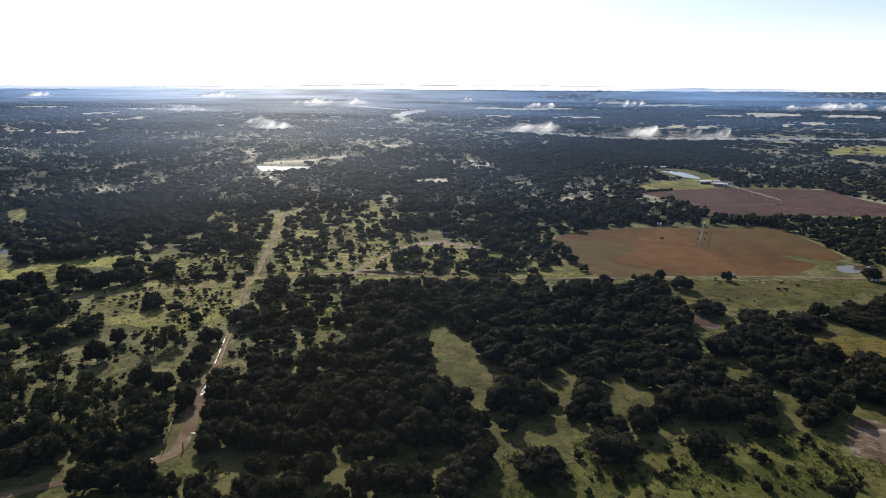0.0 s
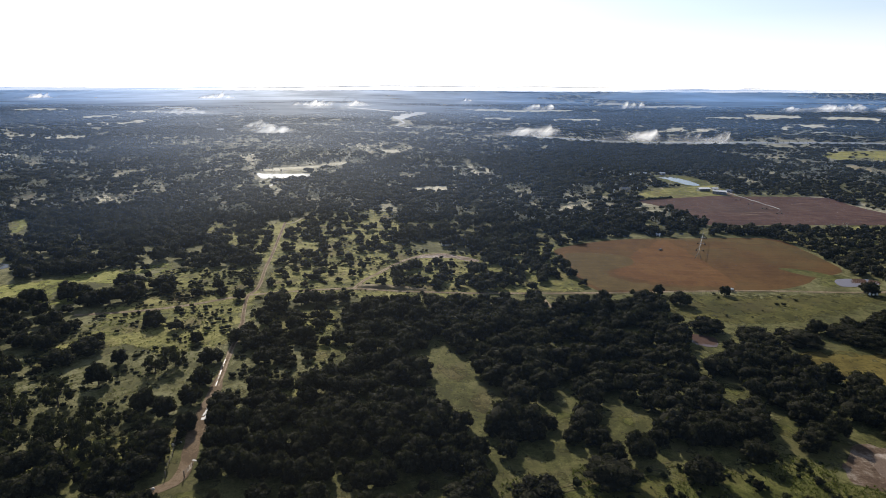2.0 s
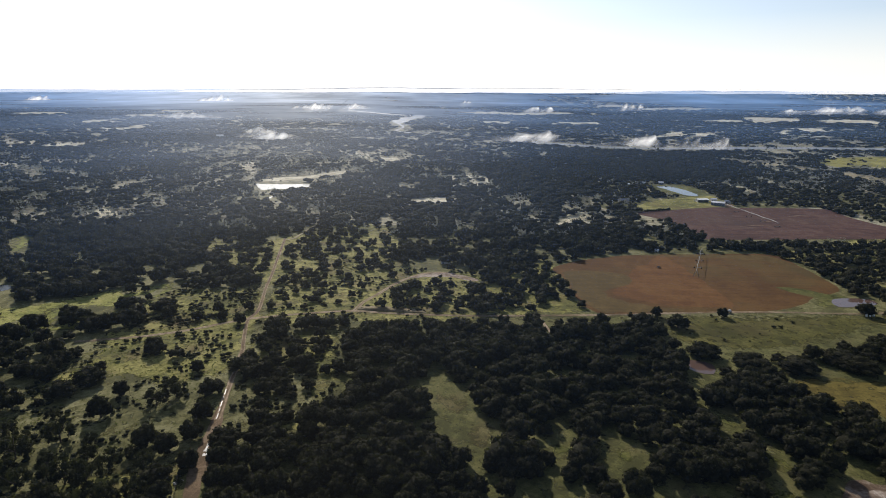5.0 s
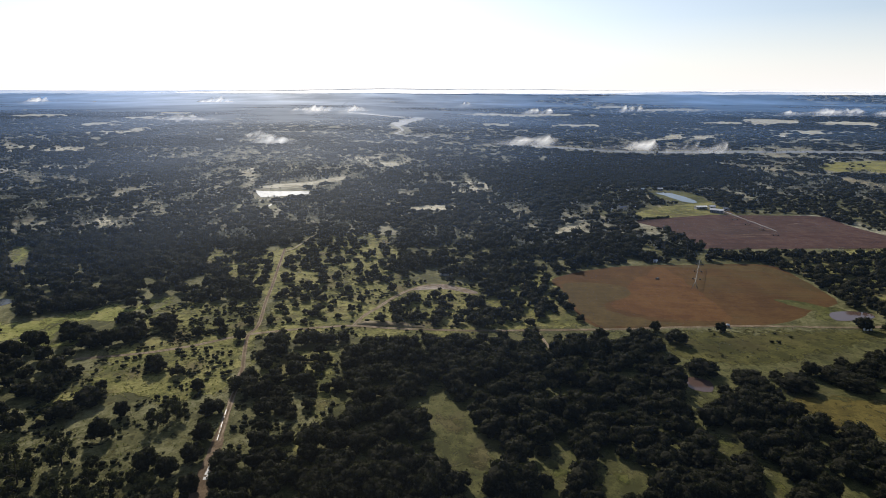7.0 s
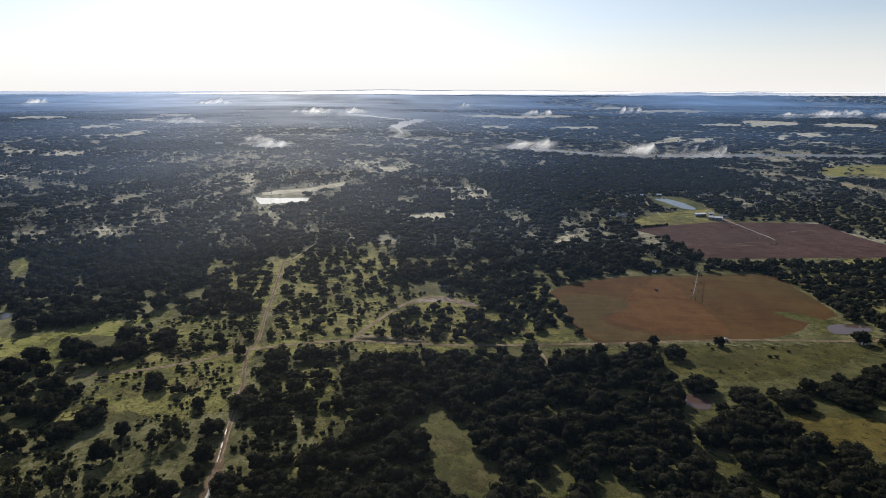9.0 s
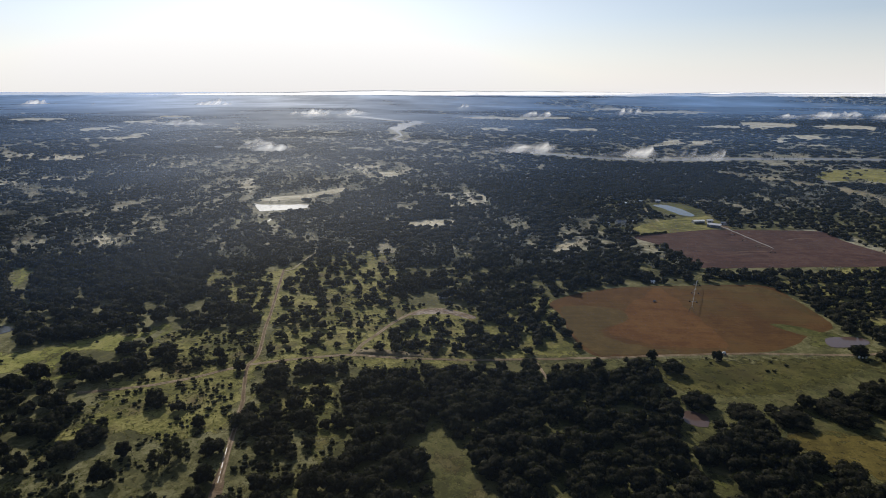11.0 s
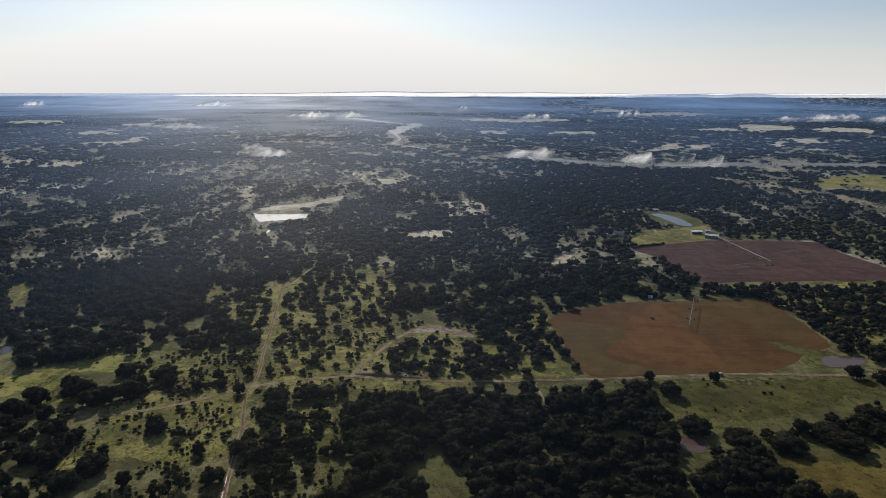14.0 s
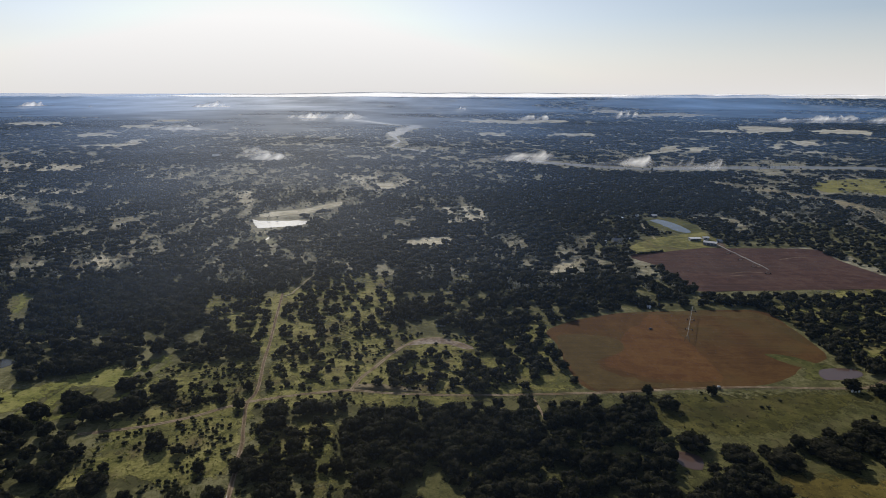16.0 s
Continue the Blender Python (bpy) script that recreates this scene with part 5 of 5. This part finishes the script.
x, y = np.concatenate([a for a, b in spots]), np.concatenate([b for a, b in spots])
r = np.random.default_rng(310)
forest("low_shrubs", "scattered low dark shrubs in the grass", x, y, r, crowns(12, 320, 1.0, 1.0, 1, 10, 0.17, 1), r.uniform(0.35, 1.3, len(x)) ** 2.2 * 0.95, (0.6, 1.25), LEAF_SHRUB)


def tuft(r_):
    V, T = [], []
    for k in range(5):
        a, d = r_.uniform(0, 6.28), r_.uniform(0.05, 0.3)
        c = np.array([d * math.cos(a), d * math.sin(a), 0])
        u = np.array([math.cos(a + 1.5), math.sin(a + 1.5), 0]) * 0.14
        V += [c - u, c + u, c * 1.6 + (0, 0, r_.uniform(0.15, 0.4))]
        T.append([3 * k, 3 * k + 1, 3 * k + 2])
    return np.array(V), np.array(T)


x, y = strew(MEADOW_NEAR, 0.75, 1.0, 330)
r = np.random.default_rng(331)
forest("grass_tufts", "rough green grass tufts in the pasture", x, y, r, [tuft(np.random.default_rng(340 + k)) for k in range(8)], r.uniform(0.6, 1.4, len(x)), (0.8, 1.3), LEAF_GRASS)

x, y = (np.concatenate(c) for c in zip(strew(SAVANNA_WEST, 1.2, 0.4, 350), strew(SCRUB_SOUTHWEST, 1.3, 0.4, 351), strew(SAVANNA_HILL, 1.7, 0.35, 352)))
r = np.random.default_rng(353)
forest("range_tufts", "rough dull tufts of weeds in the grazed pasture", x, y, r, [tuft(np.random.default_rng(360 + k)) for k in range(8)], r.uniform(0.6, 1.5, len(x)), (0.5, 1.0), LEAF_GRASS)

# ---------------------------------------------------------------- farm buildings


def box(bm, x0, x1, y0, y1, z0, z1):
    vs = [bm.verts.new(p) for p in ((x0, y0, z0), (x1, y0, z0), (x1, y1, z0), (x0, y1, z0), (x0, y0, z1), (x1, y0, z1), (x1, y1, z1), (x0, y1, z1))]
    for f in ((0, 3, 2, 1), (4, 5, 6, 7), (0, 1, 5, 4), (1, 2, 6, 5), (2, 3, 7, 6), (3, 0, 4, 7)):
        bm.faces.new([vs[i] for i in f])


def solid(name, bm, mat, parent, label="", bevel=0.0):
    if bevel:
        bmesh.ops.bevel(bm, geom=bm.edges[:], offset=bevel, segments=1, affect="EDGES")
    bmesh.ops.recalc_face_normals(bm, faces=bm.faces)
    me = bpy.data.meshes.new(name)
    bm.to_mesh(me)
    bm.free()
    me.materials.append(mat)
    return part(name, me, parent, label)


def one_box(name, dims, mat, parent, label="", bevel=0.0):
    bm = bmesh.new()
    box(bm, *dims)
    return solid(name, bm, mat, parent, label, bevel)


def building(name, label, category, x, y, turn, w, d, eave, ridge, roof_mat, wall_mat, doors=1, windows=2, open_front=False):
    """A gabled farm building with its ridge along its width: walls, two roof planes, door and windows facing south."""
    root = tagged(new(name), label, category)
    root.matrix_world = pose(x, y, land_at(x, y) - 0.1, 0, 0, turn)
    bm = bmesh.new()
    t = 0.2
    if open_front:
        box(bm, -w / 2, w / 2, d / 2 - t, d / 2, 0, eave)
    else:
        box(bm, -w / 2, w / 2, -d / 2, d / 2, 0, eave)
    for sx in (-1, 1):
        a = sx * (w / 2 - (t if sx > 0 else 0))
        x0, x1 = sx * w / 2 - (t if sx > 0 else 0), sx * w / 2 + (t if sx < 0 else 0)
        vs = [bm.verts.new((xx, yy, zz)) for xx in (x0, x1) for yy, zz in ((-d / 2, eave), (d / 2, eave), (0, ridge - 0.06))]
        for f in ((0, 1, 2), (3, 5, 4), (0, 2, 5, 3), (1, 4, 5, 2), (0, 3, 4, 1)):
            bm.faces.new([vs[i] for i in f])
        if open_front:
            box(bm, x0, x1, -d / 2, d / 2 - t, 0, eave)
    solid("wall", bm, wall_mat, root)
    for sy in (-1, 1):
        bm = bmesh.new()
        over = 0.5
        yy, ze = sy * (d / 2 + over), eave - (ridge - eave) * over / (d / 2)
        pts = [(-w / 2 - 0.4, yy, ze), (w / 2 + 0.4, yy, ze), (w / 2 + 0.4, 0, ridge), (-w / 2 - 0.4, 0, ridge)]
        vs = [bm.verts.new((px, py, pz + dz)) for dz in (0, 0.12) for px, py, pz in pts]
        for f in ((0, 1, 2, 3), (4, 5, 6, 7), (0, 1, 5, 4), (1, 2, 6, 5), (2, 3, 7, 6), (3, 0, 4, 7)):
            bm.faces.new([vs[i] for i in f])
        roof = solid("roof", bm, roof_mat, root)
        for k in range(int(w / 1.5) + 1):
            bm = bmesh.new()
            px = -w / 2 + 0.1 + k * (w - 0.2) / max(1, int(w / 1.5))
            vs = [bm.verts.new(p) for p in ((px - 0.05, yy, ze + 0.12), (px + 0.05, yy, ze + 0.12), (px + 0.05, 0, ridge + 0.12), (px - 0.05, 0, ridge + 0.12), (px, yy, ze + 0.2), (px, 0, ridge + 0.2))]
            for f in ((0, 4, 5, 3), (1, 2, 5, 4), (0, 1, 4), (3, 5, 2)):
                bm.faces.new([vs[i] for i in f])
            solid("seam", bm, roof_mat, roof)
    if not open_front:
        for k in range(doors):
            px = -w / 4 + k * w / 2 / max(1, doors)
            one_box("door", (px - 0.55, px + 0.55, -d / 2 - 0.06, -d / 2 - 0.004, 0.1, 2.15), SHADE_WALL, root)
        for k in range(windows):
            px = w * (k + 0.7) / (windows + 0.4) - w / 2
            win = one_box("window", (px - 0.6, px + 0.6, -d / 2 - 0.08, -d / 2 - 0.004, 1.0, 2.0), WHITE_PAINT, root)
            one_box("pane", (px - 0.5, px + 0.5, -d / 2 - 0.1, -d / 2 - 0.085, 1.1, 1.9), GLASS_DARK, win)
    else:
        for k in range(4):
            px = -w / 2 + 0.2 + k * (w - 0.4) / 3
            one_box("post", (px - 0.12, px + 0.12, -d / 2, -d / 2 + 0.24, 0, eave), WOOD, root)
    return root


building("barn", "long open hay barn with a pale metal roof", "barn", 240, 557, 4, 10, 5, 2.8, 3.4, WHITE_PAINT, SIDING, open_front=True)
building("barn", "dark-walled barn with a grey metal roof", "barn", 248, 541, -32, 11, 6, 3.0, 3.8, METAL_ROOF, SHADE_WALL, 2, 3)
building("shed", "small grey farm shed beside the barns", "shed", 253, 563, 0, 5, 4, 2.2, 2.9, METAL_ROOF, SIDING, 1, 1)
building("shed", "low grey metal shed beside the barn", "shed", 262, 553, -20, 5, 4, 2.2, 2.8, METAL_DARK, SIDING, 1, 1)
building("farmhouse", "farmhouse with a dark roof and pale walls", "house", 164, 546, 4, 8, 5, 2.6, 3.8, METAL_DARK, SIDING, 1, 4)
building("shed", "small shed with a shining white roof", "shed", 152, 543, 10, 2.8, 2.4, 2.0, 2.22, METAL_SHINE, WHITE_PAINT, 1, 1)
building("shed", "small shed with a shining white roof", "shed", 180, 555, -12, 2.8, 2.4, 2.0, 2.22, METAL_SHINE, WHITE_PAINT, 1, 1)
building("cabin", "white-roofed cabin among trees", "house", 197, 648, 6, 5, 4, 2.4, 2.62, METAL_SHINE, SIDING, 1, 2)
building("cabin", "small white-roofed cabin near the pond", "house", 220, 664, -8, 3.5, 3, 2.3, 2.52, METAL_SHINE, WHITE_PAINT, 1, 1)
building("cabin", "blue-grey cabin beside the pond", "house", 239, 664, 0, 5, 4, 2.4, 3.2, METAL_ROOF, SHADE_WALL, 1, 2)
building("cabin", "cabin with a pale curved roof below the bare hilltop", "house", 2, 337, 3, 5, 3.6, 1.9, 2.5, SIDING, SIDING, 1, 2)
building("shed", "small white pump shed at the field edge", "shed", 135, 372, 0, 1.8, 1.6, 1.5, 1.9, METAL_ROOF, WHITE_PAINT, 1, 0)
building("barn", "far white barn glinting in the woods", "barn", -411, 1147, 20, 12, 8, 4, 6, METAL_ROOF, WHITE_PAINT, 1, 1)


def mesh_tube(name, a, b, ra, rb, mat, parent, sides=6, label=""):
    v, t = tube(a, b, ra, rb, sides)
    v = np.concatenate([v, [a], [b]])
    k = np.arange(sides)
    j = (k + 1) % sides
    t = np.concatenate([t, np.stack([j, k, k * 0 + 2 * sides], 1), np.stack([k + sides, j + sides, k * 0 + 2 * sides + 1], 1)])
    return part(name, tri_mesh(name, v, t, mat), parent, label)


def wheel(parent, x, y, z, radius, width, turn=0.0):
    tyre = mesh_tube("tyre", (x, y - width / 2, z), (x, y + width / 2, z), radius, radius, RUBBER, parent, 14)
    mesh_tube("rim", (x, y - width / 2 - 0.02, z), (x, y + width / 2 + 0.02, z), radius * 0.55, radius * 0.55, GALVANISED, tyre, 10)


def irrigation_pivot(x0, y0, x1, y1, spans, label, bore=0.13, skin=None):
    """A centre-pivot sprinkler: a pivot tower, bowed pipe spans with truss rods, and wheeled drive towers."""
    length = math.hypot(x1 - x0, y1 - y0)
    root = tagged(new("irrigation_pivot"), label, "irrigation system")
    root.matrix_world = pose(x0, y0, land_at(x0, y0) + 0.2, 0, 0, math.degrees(math.atan2(y1 - y0, x1 - x0)))
    slope = (land_at(x1, y1) - land_at(x0, y0)) / length
    for dx, dy in ((-1.5, -1.5), (1.5, -1.5), (1.5, 1.5), (-1.5, 1.5)):
        mesh_tube("pivot_leg", (dx, dy, 0), (0, 0, 3.7), 0.09, 0.07, GALVANISED, root)
    step = length / spans
    for k in range(spans):
        a, b = k * step, (k + 1) * step
        prev = (a, 0, 3.6 + a * slope)
        for j in range(1, 7):
            s = j / 6
            p = (a + (b - a) * s, 0, 3.6 + (a + (b - a) * s) * slope + 0.3 * 4 * s * (1 - s))
            pipe = mesh_tube("pipe", prev, p, bore, bore, skin or GALVANISED, root, 8)
            mesh_tube("sprinkler_drop", (p[0] - 0.4, 0, p[2] - 0.05), (p[0] - 0.4, 0, p[2] - 1.6), 0.03, 0.03, GALVANISED, pipe, 4)
            mesh_tube("truss_rod", (prev[0], 0.3 if j > 1 else 0, prev[2] - (0.5 if j > 1 else 0)), (p[0], 0.3 if j < 6 else 0, p[2] - (0.5 if j < 6 else 0)), 0.035, 0.035, GALVANISED, pipe, 4)
            prev = p
        z = b * slope
        tower = new("drive_tower", bpy.data.meshes.new("drive_tower"))
        bm = bmesh.new()
        box(bm, b - 0.1, b + 0.1, -2.0, 2.0, z + 0.55, z + 0.75)
        bmesh.ops.recalc_face_normals(bm, faces=bm.faces)
        bm.to_mesh(tower.data)
        bm.free()
        tower.data.materials.append(GALVANISED)
        tower.parent = root
        for sy in (-1, 1):
            mesh_tube("tower_leg", (b, sy * 1.9, z + 0.65), (b, 0, z + 3.6), 0.07, 0.06, GALVANISED, tower)
            mesh_tube("tyre", (b - 0.15, sy * 1.9, z + 0.55), (b + 0.15, sy * 1.9, z + 0.42), 0.42, 0.42, RUBBER, tower, 14)
    return root


irrigation_pivot(139, 320, 161, 367, 3, "galvanised centre-pivot irrigation rig in the brown field", 0.1)
irrigation_pivot(248, 528, 254, 452, 4, "pale centre-pivot irrigation rig across the red field", 0.22, SIDING)


def fence(pts, gap, label, wires=3):
    line = smooth_line(pts, False, gap)
    root = tagged(new("fence"), label, "fence")
    x0, y0 = line[0]
    root.location = (x0, y0, land_at(x0, y0))
    tops = []
    for k, (px, py) in enumerate(line):
        z = land_at(px, py) - land_at(x0, y0)
        h = 1.25 + 0.1 * math.sin(k * 2.3)
        mesh_tube("post", (px - x0, py - y0, z - 0.3), (px - x0 + 0.04 * math.sin(k), py - y0, z + h), 0.09, 0.07, WOOD, root, 6)
        tops.append((px - x0, py - y0, z))
    for w in range(wires):
        bits = [tube((a[0], a[1], a[2] + 0.4 + 0.35 * w), (b[0], b[1], b[2] + 0.4 + 0.35 * w), 0.015, 0.015, 3) for a, b in zip(tops[:-1], tops[1:])]
        v, t = joined(bits)
        part("wire", tri_mesh("wire", v, t, GALVANISED), root)
    return root


fence([(74, 256), (112, 259.5), (148, 262.5), (186, 262.8), (212, 263.5)], 4.0, "wooden post and wire fence along the field track")
fence([(-63.8, 124.5), (-64.5, 129), (-66.4, 135.5)], 2.2, "short wooden fence beside the ranch road")

# farm gate across the road
gate = tagged(new("gate"), "open steel farm gate between two wooden posts", "gate")
gate.location = (-62.6, 121.0, land_at(-62.6, 121.0))
for dx in (0.0, 4.2):
    mesh_tube("gate_post", (dx, 0, -0.3), (dx, 0, 1.7), 0.14, 0.13, WOOD, gate, 8)
for k in range(5):
    mesh_tube("rail", (4.1, 0.15, 0.3 + 0.24 * k), (4.6, 3.8, 0.3 + 0.24 * k), 0.03, 0.03, GALVANISED, gate, 5)
for s in (0.0, 0.5, 1.0):
    mesh_tube("brace", (4.1 + 0.5 * s, 0.15 + 3.65 * s, 0.25), (4.1 + 0.5 * s, 0.15 + 3.65 * s, 1.32), 0.03, 0.03, GALVANISED, gate, 5)


def boulder(x, y, size, seed, label):
    r_ = np.random.default_rng(seed)
    v, t = ICO[2]
    v = v * (0.75 + 0.4 * r_.random((len(v), 1))) * (size, size * 0.8, size * 0.6)
    ob = tagged(new("boulder", tri_mesh("boulder", v, t, ROCK)), label, "rock")
    ob.location = (x, y, land_at(x, y) + size * 0.35)
    return ob


boulder(-63.5, 116.6, 0.45, 501, "pale boulder in the shade beside the road")
boulder(-66.2, 133.6, 0.55, 502, "pale rock at the fence corner")
boulder(-65.0, 134.8, 0.4, 503, "pale rock at the fence corner")


def drum(x, y):
    root = tagged(new("water_drum"), "white plastic drum under the oak by the pond", "drum", group="drums by the pond")
    root.location = (x, y, land_at(x, y) + 0.2)
    mesh_tube("body", (0, 0, 0), (0, 0, 1.1), 0.45, 0.45, WHITE_PAINT, root, 14)
    mesh_tube("lid", (0, 0, 1.1), (0, 0, 1.2), 0.4, 0.3, WHITE_PAINT, root, 14)
    for z in (0.3, 0.75):
        mesh_tube("hoop", (0, 0, z), (0, 0, z + 0.06), 0.48, 0.48, WHITE_PAINT, root, 14)


for px in (193.6, 195.2, 196.8):
    drum(px, 262.4)


def trailer(x, y, turn, label, tank, size=1.0):
    root = tagged(new("farm_trailer"), label, "trailer")
    root.matrix_world = pose(x, y, land_at(x, y) + 0.05, 0, 0, turn) @ Matrix.Scale(size, 4)
    one_box("bed", (-1.8, 1.8, -0.9, 0.9, 0.65, 0.82), SHADE_WALL, root, bevel=0.03)
    for sy in (-0.9, 0.86):
        one_box("side_board", (-1.8, 1.8, sy, sy + 0.04, 0.822, 1.25), WOOD, root)
    mesh_tube("drawbar", (1.8, 0, 0.7), (3.1, 0, 0.5), 0.06, 0.05, GALVANISED, root)
    for sx in (-0.9, 0.9):
        for sy in (-1.05, 1.05):
            wheel(root, sx, sy, 0.42, 0.42, 0.22)
    if tank:
        mesh_tube("tank", (-1.2, 0, 1.5), (0.6, 0, 1.5), 0.65, 0.65, WHITE_PAINT, root, 16, "white plastic tank")
    else:
        one_box("hopper", (-1.0, 1.0, -0.6, 0.6, 0.83, 1.7), SHADE_WALL, root, bevel=0.1)


trailer(131.5, 264.2, 170, "dark farm trailer with a white tank beside the track", True, 0.7)
trailer(124, 336, 30, "dark seed hopper trailer parked in the brown field", False, 0.62)
